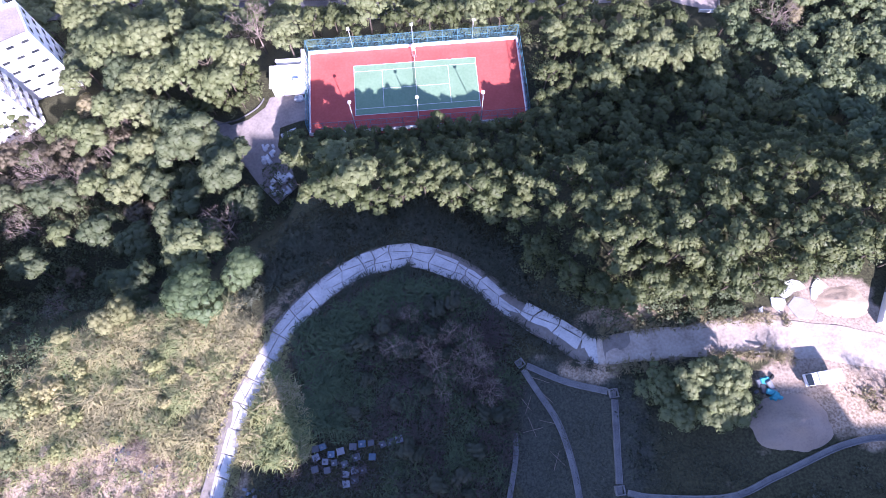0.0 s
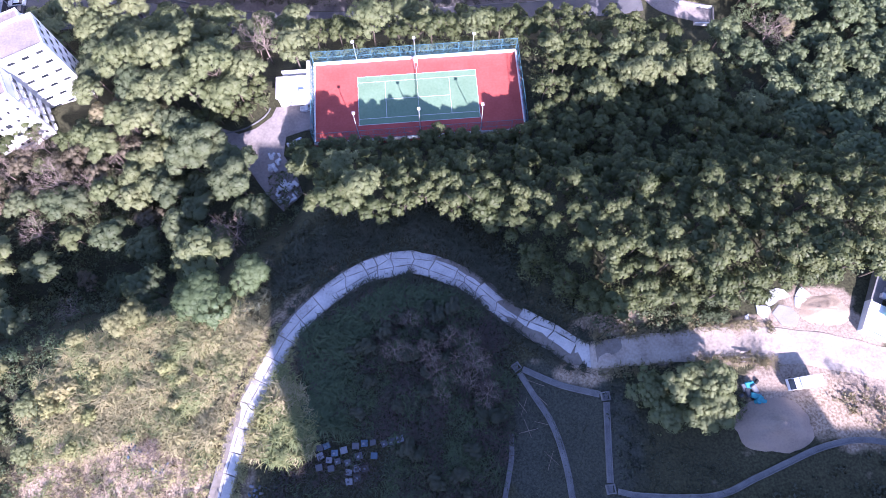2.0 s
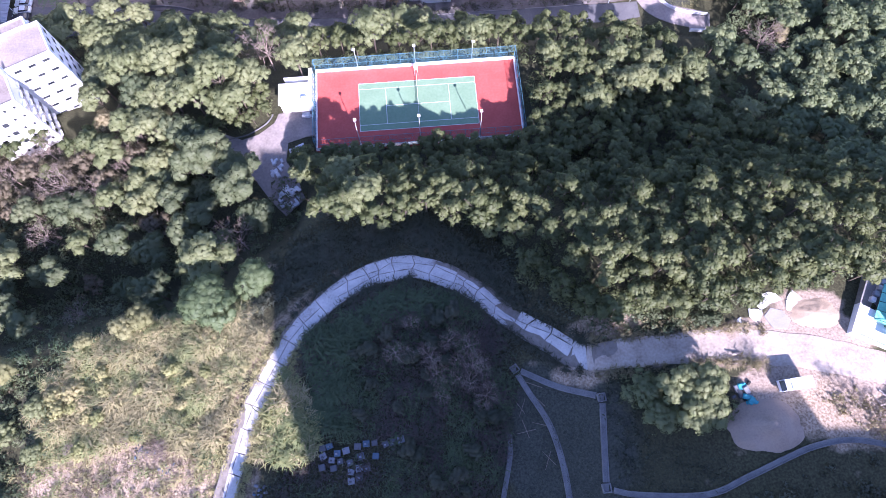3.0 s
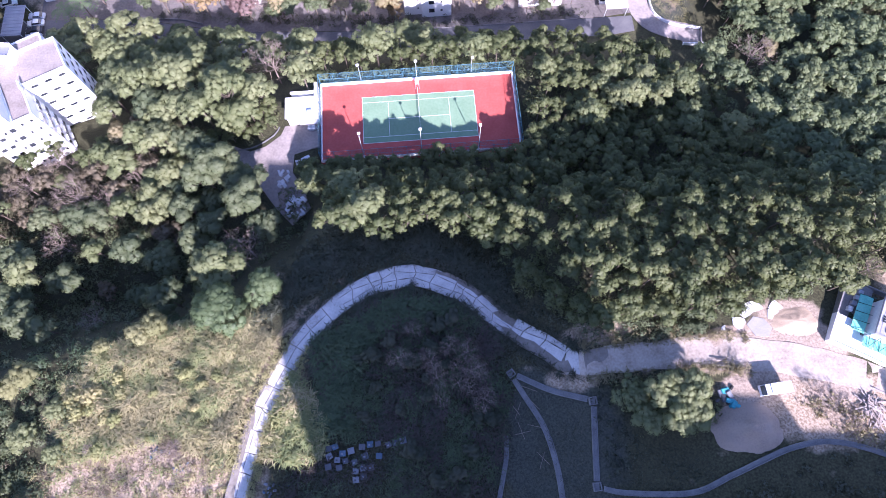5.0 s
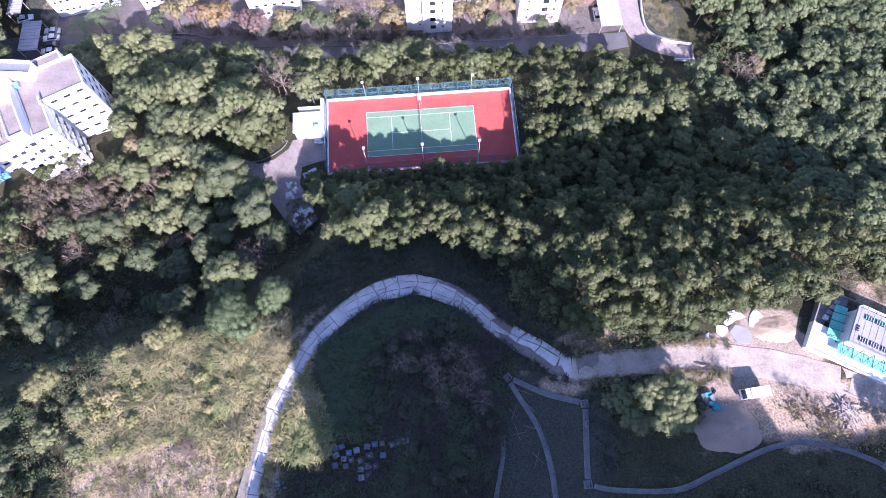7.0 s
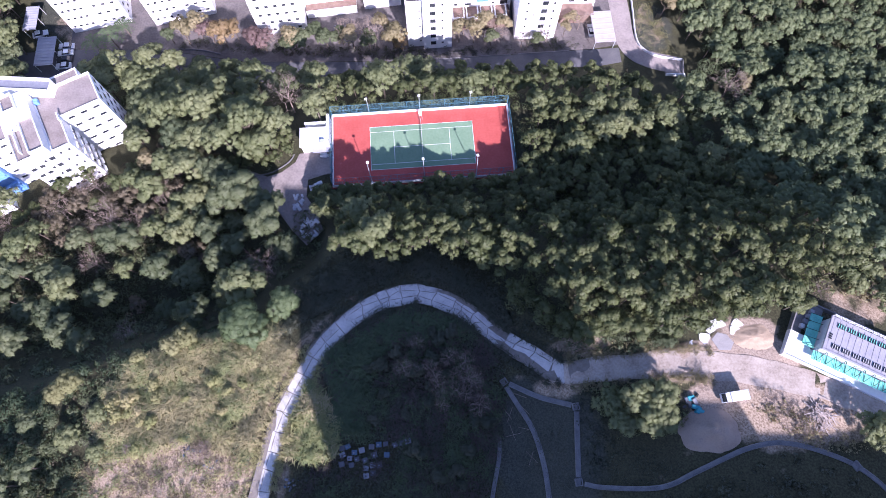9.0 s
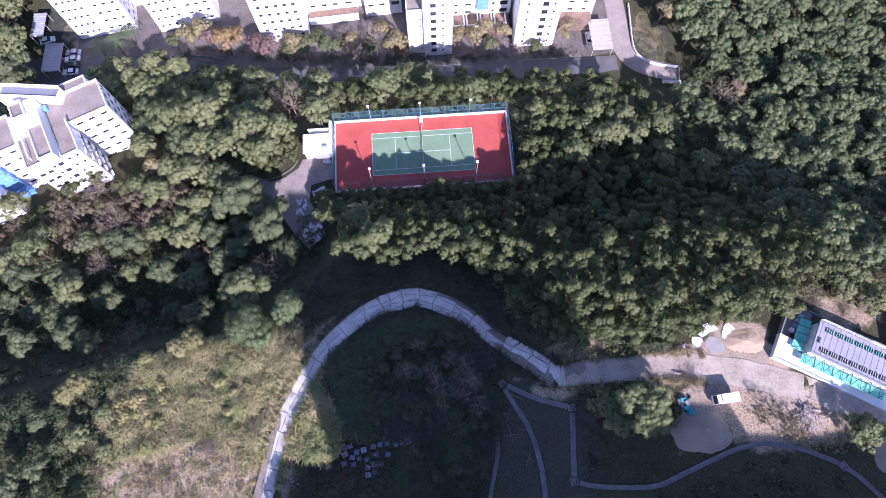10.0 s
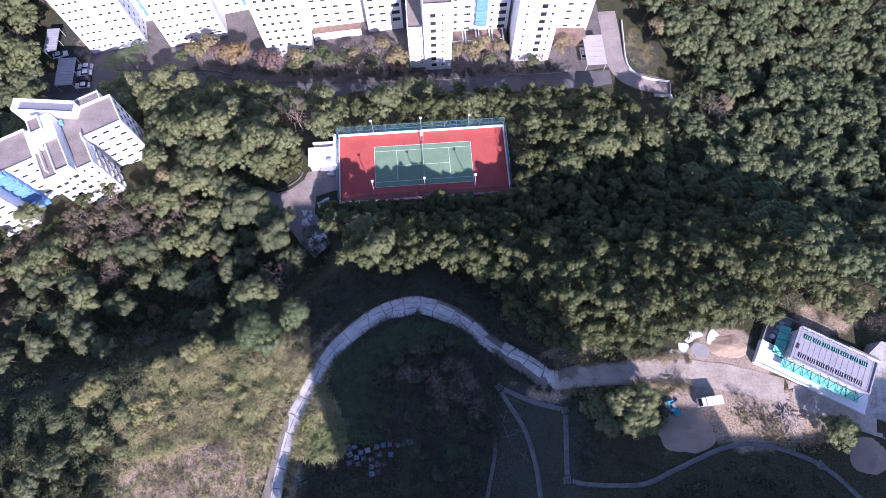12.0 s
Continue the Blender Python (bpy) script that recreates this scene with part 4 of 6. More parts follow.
for k in range(4):
    x = 6.6 + k * 3.9
    part("terrace_frame", boxes((x, x + 3.4, 5.2, 5.5, 3.4, 4.2), (x, x + 0.3, 5.5, 9.4, 3.4, 4.2), (x + 3.1, x + 3.4, 5.5, 9.4, 3.4, 4.2)), WHITE, b)
b = street_block("apartment_block", 33, 41, -3, "tall white apartment block with rows of square windows beside the carport")
wing(b, -5.6, 5.4, -1, 16, 0, 36)
wing(b, 5.4, 17, 8, 20, 0, 36)
facade(b, -4.8, -1.8, -1, 1, 35, 1, w=0.6, h=0.8)
facade(b, -0.2, 2.4, -1, 1, 35, 1, w=1.6, h=1.5)
facade(b, 2.4, 4.6, -1, 1, 35, 1, w=0.6, h=0.8)
facade(b, 5.8, 12, 8, 3, 35, 2, w=1.6, h=0.85, hood=0.15)
facade(b, 12, 16.6, 8, 3, 35, 1, w=1.2, h=0.85, hood=0.15)
part("terrace", boxes((5.6, 16.5, 4, 8, 0, 3.4)), BROWNWALL, b, "brown terrace at the block's foot")
part("drainpipe", rods(((-1.4, -1.12, 0), (-1.4, -1.12, 35), 0.12)), GREYWALL, b)
b = street_block("apartment_block", -36, 48, 4, "white apartment block with grey recesses and rows of wide windows")
wing(b, -7, 6, -1, 14, 0, 27)
wing(b, 6, 20.5, 6, 18, 0, 34)
wing(b, 22.6, 33, 4, 16, 0, 30)
part("recess", boxes((20.5, 22.6, 8, 16, 0, 30)), GREYWALL, b, "grey recessed stair wall")
facade(b, -6, 5.5, -1, 1, 26, 5, w=1.0, h=0.9, hood=0.15)
facade(b, 6.5, 16, 6, 3, 33, 3, w=1.5, h=0.85, hood=0.15)
facade(b, 16, 20.3, 6, 3, 33, 1, w=1.9, h=0.85, hood=0.15)
facade(b, 22.8, 29, 4, 3, 29, 2, w=1.6, h=0.85, hood=0.15)
facade(b, 29.6, 32.9, 4, 3, 29, 1, w=2.3, h=1.4)
part("terrace", boxes((6.4, 20.5, 3.4, 6, 0, 2.6)), BROWNWALL, b, "brown terrace at the block's foot")
part("terrace_rail", boxes((6.4, 20.5, 3.2, 3.4, 0, 3.0)), WHITE, b)
b = street_block("apartment_block", -64, 56, 10, "white apartment block with blue balconies and dense small windows")
wing(b, -9, 8, -2, 14, 0, 34)
wing(b, 8, 20, 6, 18, 0, 34)
facade(b, -8.5, -1, -2, 1, 33, 4, w=0.8, h=0.75, hood=0.15)
facade(b, 0.5, 7.5, -2, 1, 33, 3, w=1.1, h=0.75, hood=0.15)
facade(b, 8.5, 14, 6, 2, 33, 2, w=1.2, h=0.8, hood=0.15)
blue_strip(b, 14.6, 18, 6, 3, 33)
b = street_block("apartment_block", -88, 57, 10, "white apartment block with blue balconies at the car park")
wing(b, -8, 8, -4, 14, 0, 36)
wing(b, 8, 16, 4, 16, 0, 36)
facade(b, -7.5, -1, -4, 1, 35, 4, w=0.8, h=0.75, hood=0.15)
facade(b, 0.5, 7.5, -4, 1, 35, 3, w=1.0, h=0.75, hood=0.15)
facade(b, -3.5, 3, 8, 1, 35, 3, w=1.1, h=1.0, turn=90)
blue_strip(b, 9.6, 13, 4, 3, 35)

# the stepped block beside the wood, turned to the south-east
b = anchor("apartment_block", pose(-70.5, 12.7, -14, 0, 0, 25), "white stepped apartment block with brown-grey flat roofs and blue balconies", "apartment block")
ROOF_Z = 21.6
wing(b, -9.2, 0, 0, 8.2, 0, ROOF_Z, parapet=0.6, open_sides="w")
wing(b, -8.5, -2.3, 8.2, 10.7, 0, ROOF_Z, parapet=0.35)
wing(b, -13.3, -9.2, -7.4, 7.5, 0, ROOF_Z, parapet=0.6, open_sides="en")
part("parapet", boxes((-9.45, -9.2, -7.15, 0.25, ROOF_Z - 0.6, ROOF_Z)), WHITE, b)
wing(b, -16.6, -13.3, -7.8, 1.2, 0, ROOF_Z + 2.8, parapet=0.8)
part("wall", boxes((-15.6, -13.3, 1.2, 8.2, 0, ROOF_Z + 2.5)), WHITE, b)
part("wall", boxes((-16.6, -15.6, 1.2, 3.9, 0, ROOF_Z + 2.5)), WHITE, b)
wing(b, -18.4, -15.6, 3.9, 8.1, 0, ROOF_Z + 3.4, parapet=0.7)
wing(b, -20.8, -16.6, -6.3, 2.0, 0, ROOF_Z - 0.3, parapet=0.6)
part("wall", boxes((-20.8, -18.4, 2.0, 8.1, 0, ROOF_Z - 0.2)), WHITE, b)
wing(b, -31, -20.8, 0.3, 9, 0, ROOF_Z, parapet=0.6)
wing(b, -41, -31, -5, 8, 0, ROOF_Z, parapet=0.6)
part("roof_wall", boxes((-9.35, -9.05, -1.5, 0.6, ROOF_Z, ROOF_Z + 1.0)), WHITE, b)
part("roof_wall", boxes((-19.4, -19.15, -4.5, 1.5, ROOF_Z - 0.8, ROOF_Z + 0.5)), WHITE, b)
part("roof_tank", boxes((-13.0, -12.1, 5.6, 6.8, ROOF_Z - 0.6, ROOF_Z + 0.4), bevel=0.05), BLUE, b, "blue water tank")
rear = part("rear_wing", boxes((-14.2, 0, -3.0, 0, -22, 2.0)), WHITE, b)
rear.matrix_basis = pose(-7.3, 8.1, ROOF_Z, 0, 0, -32)
part("rear_parapet", boxes((-14.2, 0, -0.5, 0, 2.0, 2.7), (-14.2, 0, -3.0, -2.7, 2.0, 2.5), (-14.2, -12.8, -2.7, -0.5, 2.0, 2.6)), WHITE, rear)
part("louvre_band", boxes((-12.8, -0.1, -2.7, -0.5, 2.004, 2.1)), LOUVRE, rear)
facade(b, -8.8, -0.3, 0, 1, ROOF_Z - 0.7, 3, w=1.5, h=0.75, hood=0.15)
facade(b, -13.1, -9.4, -7.4, 1, ROOF_Z - 0.7, 2, w=0.6, h=0.8)
facade(b, -16.4, -14.9, -7.8, 1, ROOF_Z + 1.8, 1, w=0.6, h=0.8)
facade(b, -15.0, -13.4, -7.8, 1, ROOF_Z + 1.8, 1, w=1.2, h=1.2)
facade(b, -20.6, -16.9, -6.3, 1, ROOF_Z - 1, 2, w=1.2, h=1.0)
facade(b, -27.6, -21, 0.3, 1, ROOF_Z - 0.7, 2, w=1.4, h=0.75, hood=0.15)
facade(b, -40, -31.5, -5, 1, ROOF_Z - 0.7, 3, w=1.4, h=0.75, hood=0.15)
facade(b, 0.6, 7.8, 0.0, 1, ROOF_Z - 0.7, 3, w=1.3, h=1.0, turn=90)
facade(b, -7.2, -0.2, -9.2, 1, ROOF_Z - 0.7, 4, w=1.5, h=1.5, turn=90)
for k in range(7):
    for c in range(3):
        part("ledge", boxes((-9.2, -8.7, -6.9 + c * 2.3, -5.4 + c * 2.3, 1.2 + k * 2.9, 1.32 + k * 2.9)), WHITE, b)
blue_strip(b, -31.4, -28.0, 0.3, 1, ROOF_Z - 1)
blue_strip(b, -28.0, -27.4, 0.3, 1, ROOF_Z - 1)

# an unseen tower uphill of the road, added so its shadow falls across the bend
b = anchor("apartment_tower", pose(35, -150, lie(35, -150), 0, 0, 0), "tall plain white tower out of view uphill, added to shade the bend", "apartment tower")
TOWER_W, TOWER_H = 21.5, 64.0
wing(b, -TOWER_W, 11, -10, 10, -6, TOWER_H + 2.5)
wing(b, 11, TOWER_W, -10, 10, -6, TOWER_H + 3)
facade(b, -TOWER_W + 1, TOWER_W - 1, -10, 1, TOWER_H, 8, w=1.4, h=1.3)

# an unseen slab block, added to shade the south of the building site
b = anchor("apartment_slab", pose(68.5, -132, lie(68, -132), 0, 0, 0), "plain white slab block out of view uphill, added to shade the building site", "apartment slab")
SLAB_Z = lie(68, -132)
wing(b, -15.5, 0, -7, 7, -6, 71 - SLAB_Z)
wing(b, 0, 15.5, -7, 7, -6, 68 - SLAB_Z)
facade(b, -15, 15, -7, 1, 37, 6, w=1.4, h=1.3)
# another unseen tower, added to shade the ground round the site building
b = anchor("apartment_tower", pose(110, -132, lie(110, -132), 0, 0, 0), "plain white tower out of view uphill, added to shade the site's east end", "apartment tower")
wing(b, -22.5, 23.5, -7, 7, -6, 73 - lie(110, -132))
facade(b, -22, 23, -7, 1, 50, 8, w=1.4, h=1.3)


# ---- scrub and grass ----
def spots(poly, n):
    xs, ys = [p[0] for p in poly], [p[1] for p in poly]
    out = []
    while len(out) < n:
        x, y = rng.uniform(min(xs), max(xs)), rng.uniform(min(ys), max(ys))
        if in_poly(x, y, poly):
            out.append((x, y))
    return out


def blades(places, tall, wide, each, droop=0.5, clump=0.5):
    """Arching blades in tufts, two long triangles a blade, and their normals."""
    P = np.array(places)
    k = len(P) * each
    base = np.repeat(P, each, 0) + rng.normal(size=(k, 2)) * clump * 0.5
    z = height(base[:, 0], base[:, 1]) - 0.1
    a = rng.uniform(0, 2 * np.pi, k)
    swell = np.array([1 + 0.9 * noise.noise((x * 0.3, y * 0.3, 6)) for x, y in P])      # taller and lower stretches
    size = np.repeat(rng.uniform(0.6, 1.3, len(P)) * swell, each) * rng.uniform(0.6, 1.2, k) * tall
    out = np.stack([np.cos(a), np.sin(a)], 1)
    side = np.stack([-out[:, 1], out[:, 0]], 1) * wide / 2
    p0 = np.column_stack([base, z])
    lean = rng.uniform(0.2, 0.9, k)[:, None]
    p1 = p0 + np.column_stack([out * size[:, None] * lean * 0.45, size * 0.75])
    p2 = p1 + np.column_stack([out * size[:, None] * (0.3 + lean * 0.5), size * (0.2 - droop * lean[:, 0] * 0.6)])
    s3 = np.column_stack([side, np.zeros(k)])
    q1 = np.stack([p0, p1 + s3, p1 - s3], 1)
    q2 = np.stack([p1 - s3, p1 + s3, p2], 1)
    way = unit(np.column_stack([out * 0.35, np.ones(k)]) + rng.normal(size=(k, 3)) * 0.22)
    return np.concatenate([q1, q2]), np.repeat(np.concatenate([way, way])[:, None], 3, 1)


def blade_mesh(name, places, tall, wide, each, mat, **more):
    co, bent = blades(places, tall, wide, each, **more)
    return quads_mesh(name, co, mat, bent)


def scrub(name, poly, n, r0, r1, mat, label, per=55, size=0.24, rise=0.5, road_clear=2.6):
    puffs = []
    for x, y in spots(poly, n):
        if road_gap(x, y) < road_clear:
            continue
        r = rng.uniform(r0, r1) * (0.75 + 0.5 * noise.noise((x * 0.2, y * 0.2, 5)))
        puffs.append((x, y, lie(x, y) + r * rise * rng.uniform(0.2, 1.2), max(0.25, r)))
    tagged(new(name, leaf_mesh(name, puffs, per, size, mat)), label, "scrub", kind="stuff")


def grass(name, poly, n, tall, wide, each, mat, label, road_clear=2.3, **more):
    tagged(new(name, blade_mesh(name, [p for p in spots(poly, n) if road_gap(*p) > road_clear], tall, wide, each, mat, **more)), label, "grass", kind="stuff")


def patchwork(name, poly, n, tall, wide, each, kinds, cuts, scale=0.2, road_clear=2.0, **more):
    """Grass whose kind changes from patch to patch."""
    sorted_places = [[] for _ in kinds]
    for x, y in spots(poly, n):
        if road_gap(x, y) > road_clear:
            v = noise.noise((x * scale, y * scale, 8)) + 0.5 * noise.noise((x * scale * 4, y * scale * 4, 2)) + rng.normal() * 0.26
            sorted_places[sum(v > c for c in cuts)].append((x, y))
    for places, (mat, label) in zip(sorted_places, kinds):
        tagged(new(name, blade_mesh(name, places, tall, wide, each, mat, **more)), label, "grass", kind="stuff")


BEND = [(-21, -49.5), (-16, -46), (-11, -43.2), (-4, -41.5), (1, -42.5), (8, -47), (11, -52), (11.5, -57), (10, -64), (6, -76), (-8, -76), (-7, -64), (-17.5, -63.5), (-18, -56)]
WEST = [(-63, -55), (-57, -47), (-47, -43.5), (-36, -42), (-28, -41.5), (-25, -47.5), (-29.5, -56), (-33, -66), (-42, -61), (-54, -63), (-60, -64)]
FAR_WEST = [(-90, -58), (-76, -52.5), (-62, -46.5), (-56, -46.5), (-58, -54), (-57.5, -60), (-62, -68), (-70, -76), (-92, -76)]
# scrub and grass in LEAF_SHADE carry part of the shade in their colour
scrub("scrub", BEND, 330, 0.4, 0.9, LEAF_SHADE, "shade-darkened green and brown scrub inside the road's bend", size=0.2, per=90)
scrub("scrub", [(-27, -44), (-20, -41.5), (-11, -36.4), (-3, -35), (6, -39.5), (12, -44.5), (22, -51.5), (22, -46), (12, -34), (4, -27), (-17, -27), (-27, -33)], 520, 0.5, 1.2, LEAF_SHADE, "shade-darkened scrub on the bank above the road", size=0.26)
scrub("scrub", [(-100, -50), (-60, -46), (-34, -34), (-22, -26), (-24, -14), (-34, -17), (-44, -6), (-62, -10), (-100, -14)], 800, 0.6, 1.5, LEAF_DEEP, "green undergrowth between the trees of the hollow", size=0.32)
scrub("scrub", [(22, -59), (26, -58), (28, -66), (26, -71), (23, -71)], 70, 0.3, 0.7, LEAF_SHADE, "low shade-darkened scrub beside the drain")
scrub("scrub", [(30, -76), (40, -73.5), (52, -70), (60, -74), (66, -82), (60, -95), (30, -95)], 260, 0.5, 1.2, LEAF_SHADE, "shade-darkened scrub below the curving drain", size=0.28)
scrub("scrub", [(-75, -56), (-62, -54), (-58, -60), (-60, -72), (-75, -72)], 130, 0.6, 1.3, LEAF_DEEP, "green shrubs on the dry slope", size=0.3)
scrub("scrub", [(-22.6, -52.5), (-19.2, -56), (-17.2, -62), (-17.8, -65.5), (-22, -66.5), (-24.6, -62), (-24, -57)], 150, 0.4, 0.9, LEAF_WIDE, "leafy sunlit bushes beside the road", size=0.19, per=110, rise=0.9)
scrub("scrub", [(22, 12), (62, 10), (66, -2), (74, -46), (20, -45), (4, -29), (-17, -25), (-17, -12), (22, -12)], 1300, 0.7, 1.4, LEAF_OLIVE, "leafy undergrowth below the wood", size=0.32, per=40, rise=2.2)
scrub("scrub", [(55, -49), (66, -45), (84, -52), (95, -60), (95, -44), (70, -38)], 190, 0.4, 1.1, LEAF_DRY, "brown withered scrub behind the site building", size=0.26)
scrub("scrub", [(49, -63.5), (54, -61.5), (57, -66), (66, -71), (56, -70)], 110, 0.3, 0.8, LEAF_DRY, "withered scrub at the edge of the building site", size=0.22)
patchwork("tall_grass", WEST, 4200, 1.1, 0.11, 14, ((LEAF_MEADOW, "green reed grass in patches on the sunlit slope"), (LEAF_GRASS, "tall yellow-green arching grass on the sunlit slope"), (LEAF_STRAW, "straw-coloured withered reed grass on the slope")), (-0.2, 0.14), road_clear=1.7)
scrub("scrub", FAR_WEST, 420, 0.5, 1.4, LEAF_DEEP, "leafy green bushes on the western slope", per=75, size=0.24, rise=0.9)
scrub("scrub", FAR_WEST, 130, 0.5, 1.2, LEAF_REED, "dark green bushes on the western slope", per=75, size=0.22, rise=0.9)
scrub("scrub", FAR_WEST, 70, 0.4, 0.9, LEAF_BROWN, "brown withered bushes on the western slope", per=80, size=0.17, rise=0.9)
scrub("scrub", WEST, 90, 0.4, 0.9, LEAF_REED, "dark green bushes between the reed grass", per=80, size=0.2, rise=0.8, road_clear=2.5)
scrub("scrub", WEST, 170, 0.4, 1.0, LEAF_MEADOW, "green bushes between the reed grass", per=72, size=0.24, rise=0.6, road_clear=2.5)
scrub("scrub", [(-100, -64), (-76, -56), (-60, -49), (-47, -44.5), (-36, -42), (-36, -38), (-48, -40), (-60, -44), (-78, -50), (-100, -51)], 330, 0.6, 1.3, LEAF_REED, "green bushes along the hollow's edge", per=80, size=0.24)
scrub("scrub", [(22, -53.2), (38, -52.4), (44, -50), (54, -48), (60, -47), (46, -45.5), (30, -47), (22, -48)], 260, 0.5, 1.2, LEAF_DEEP, "green and brown bushes where the wood meets the track", per=80, size=0.22)
scrub("scrub", [(13, -42), (22, -49.5), (40, -50), (52, -47.5), (60, -45), (58, -42), (40, -46), (24, -45.5), (14, -38)], 240, 0.6, 1.2, LEAF_OLIVE, "leafy bushes along the lower edge of the wood", per=70, size=0.24, rise=2.0)
scrub("scrub", [(24, -53.2), (34, -52.6), (40, -51.8), (30, -50.5), (24, -50.5)], 60, 0.4, 0.8, LEAF_DRY, "withered bushes beside the track", per=80, size=0.2)
scrub("scrub", [(-8, 36), (26, 35.8), (47, 36), (46, 39), (26, 39), (12, 38), (-8, 40), (-40, 43), (-64, 47), (-66, 44)], 330, 0.5, 1.1, LEAF_SHADE, "shade-darkened bushes in the beds by the street", per=70, size=0.22, rise=0.9)
scrub("scrub", WEST, 60, 0.4, 0.8, LEAF_BROWN, "brown withered bushes among the reeds", per=90, size=0.17, rise=0.7, road_clear=2.5)
scrub("scrub", WEST, 110, 0.3, 0.7, LEAF_DRY, "withered brown bushes on the slope", per=90, size=0.17, rise=0.7, road_clear=2.5)
grass("tall_grass", [(-34, -66), (-31.5, -62), (-31, -80), (-68, -80), (-66, -66), (-54, -62), (-42, -60)], 700, 0.55, 0.08, 10, LEAF_STRAW, "short withered grass tufts on dry earth", clump=0.9)
patchwork("tall_grass", [(-34, -63), (-31.5, -62), (-32, -76), (-70, -78), (-72, -66), (-54, -60), (-42, -57)], 520, 0.8, 0.1, 12, ((LEAF_MEADOW, "green tufts on the dry earth"), (LEAF_GRASS, "yellow-green tufts on the dry earth"), (LEAF_BROWN, "withered brown tufts on the dry earth")), (-0.2, 0.2), road_clear=1.8)
scrub("scrub", [(-34, -66), (-31.5, -62), (-31, -80), (-68, -80), (-66, -66), (-54, -62), (-42, -60)], 90, 0.3, 0.7, LEAF_GRASS, "scattered bushes on dry earth", per=90, size=0.17, rise=0.4)

def verge(first, last, n, mat, label, tall=0.7):
    """Grass that leans over the road's edges."""
    places = []
    for _ in range(n):
        k = int(rng.integers(first, last))
        d = (road_pts[k + 1] - road_pts[k]).normalized()
        s = rng.choice([-1, 1]) * (road_width(road_pts[k].x, 0) + rng.uniform(-0.1, 1.1))
        places.append((road_pts[k].x - d.y * s, road_pts[k].y + d.x * s))
    tagged(new("verge_grass", blade_mesh("verge_grass", places, tall, 0.1, 11, mat, clump=0.5)), label, "grass", kind="stuff")


low = next(i for i, p in enumerate(road_pts) if p.x > -21)
# verge grass: lighter leaf colour where the road is sunlit, darker where shaded
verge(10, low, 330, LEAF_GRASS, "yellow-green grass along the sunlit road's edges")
verge(split - 26, split + 2, 160, LEAF_SHADE, "shade-darkened grass leaning over the broken road", 0.9)
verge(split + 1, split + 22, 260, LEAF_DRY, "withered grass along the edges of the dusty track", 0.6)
verge(low, split, 420, LEAF_SHADE, "grass along the shaded road's edges, its colour darkened for the shade")
scrub("scrub", [(72, -40), (67, -2), (63, 10), (66, 17), (79, 30), (70, 51), (68, 72), (130, 100), (158, 40), (130, -44)], 1700, 1.0, 1.9, LEAF_HILL, "leafy understorey that closes the hill wood", per=42, size=0.34, rise=3.6)
scrub("scrub", [(-22, 10.8), (22, 10.8), (24, 16), (-24, 16)], 170, 0.7, 1.3, LEAF_WIDE, "leafy bushes behind the court fence", per=80, size=0.22, rise=1.3)
scrub("scrub", [(-100, -100), (-66, -100), (-62, -72), (-72, -66), (-100, -60)], 200, 0.6, 1.2, LEAF_DEEP, "green bushes below the slope", per=60, size=0.24)
scrub("scrub", [(24.5, -58.5), (38, -58.5), (38.5, -64.5), (27, -66.5)], 90, 0.5, 1.0, LEAF_WIDE, "leafy bushes below the broad trees", per=90, size=0.2, rise=1.2)
scrub("scrub", [(-84, -18), (-52, -20), (-44, -6), (-52, 6), (-62, 9), (-66, 0), (-74, -8)], 260, 0.6, 1.3, LEAF_DEEP, "green bushes at the foot of the stepped block", per=55, size=0.26, rise=1.4)
scrub("scrub", [(-84, -18), (-52, -20), (-46, -8), (-62, 0), (-74, -8)], 150, 0.5, 1.1, LEAF_BROWN, "brown withered bushes at the foot of the stepped block", per=60, size=0.2, rise=2.0)
scrub("scrub", [(-108, -26), (-86, -18), (-70, -8), (-62, 4), (-70, 4), (-80, 2), (-92, -5), (-108, -14)], 240, 0.6, 1.3, LEAF_BROWN, "brown withered undergrowth along the block's foot", per=55, size=0.22, rise=1.2)
scrub("scrub", [(-130, 40), (-110, 48), (-108, 84), (-130, 84)], 260, 0.7, 1.5, LEAF_DEEP, "green bushes below the trees by the shed", per=45, size=0.3, rise=1.0)
scrub("scrub", [(-90, 36), (-84, 22), (-50, 20), (-44, 30), (-60, 35), (-72, 37)], 220, 0.7, 1.5, LEAF_DEEP, "green bushes along the street bank", per=45, size=0.28, rise=1.0)
scrub("scrub", [(-44, 3), (-38, -2.5), (-34, -2.8), (-30.4, -0.6), (-28.6, 4), (-34, 8)], 60, 0.5, 1.0, LEAF_WIDE, "leafy bushes in the planted corner of the yard", per=80, size=0.2, rise=1.0)
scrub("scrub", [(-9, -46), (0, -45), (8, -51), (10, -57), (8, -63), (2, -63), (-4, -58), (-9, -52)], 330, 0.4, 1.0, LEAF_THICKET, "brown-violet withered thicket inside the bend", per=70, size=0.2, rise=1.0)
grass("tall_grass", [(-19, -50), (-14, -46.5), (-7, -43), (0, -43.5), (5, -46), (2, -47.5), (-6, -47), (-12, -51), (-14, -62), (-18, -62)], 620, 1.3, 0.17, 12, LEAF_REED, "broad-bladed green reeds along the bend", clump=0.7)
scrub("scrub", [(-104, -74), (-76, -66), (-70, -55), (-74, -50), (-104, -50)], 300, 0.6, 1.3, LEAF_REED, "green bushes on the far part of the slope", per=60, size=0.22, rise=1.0)
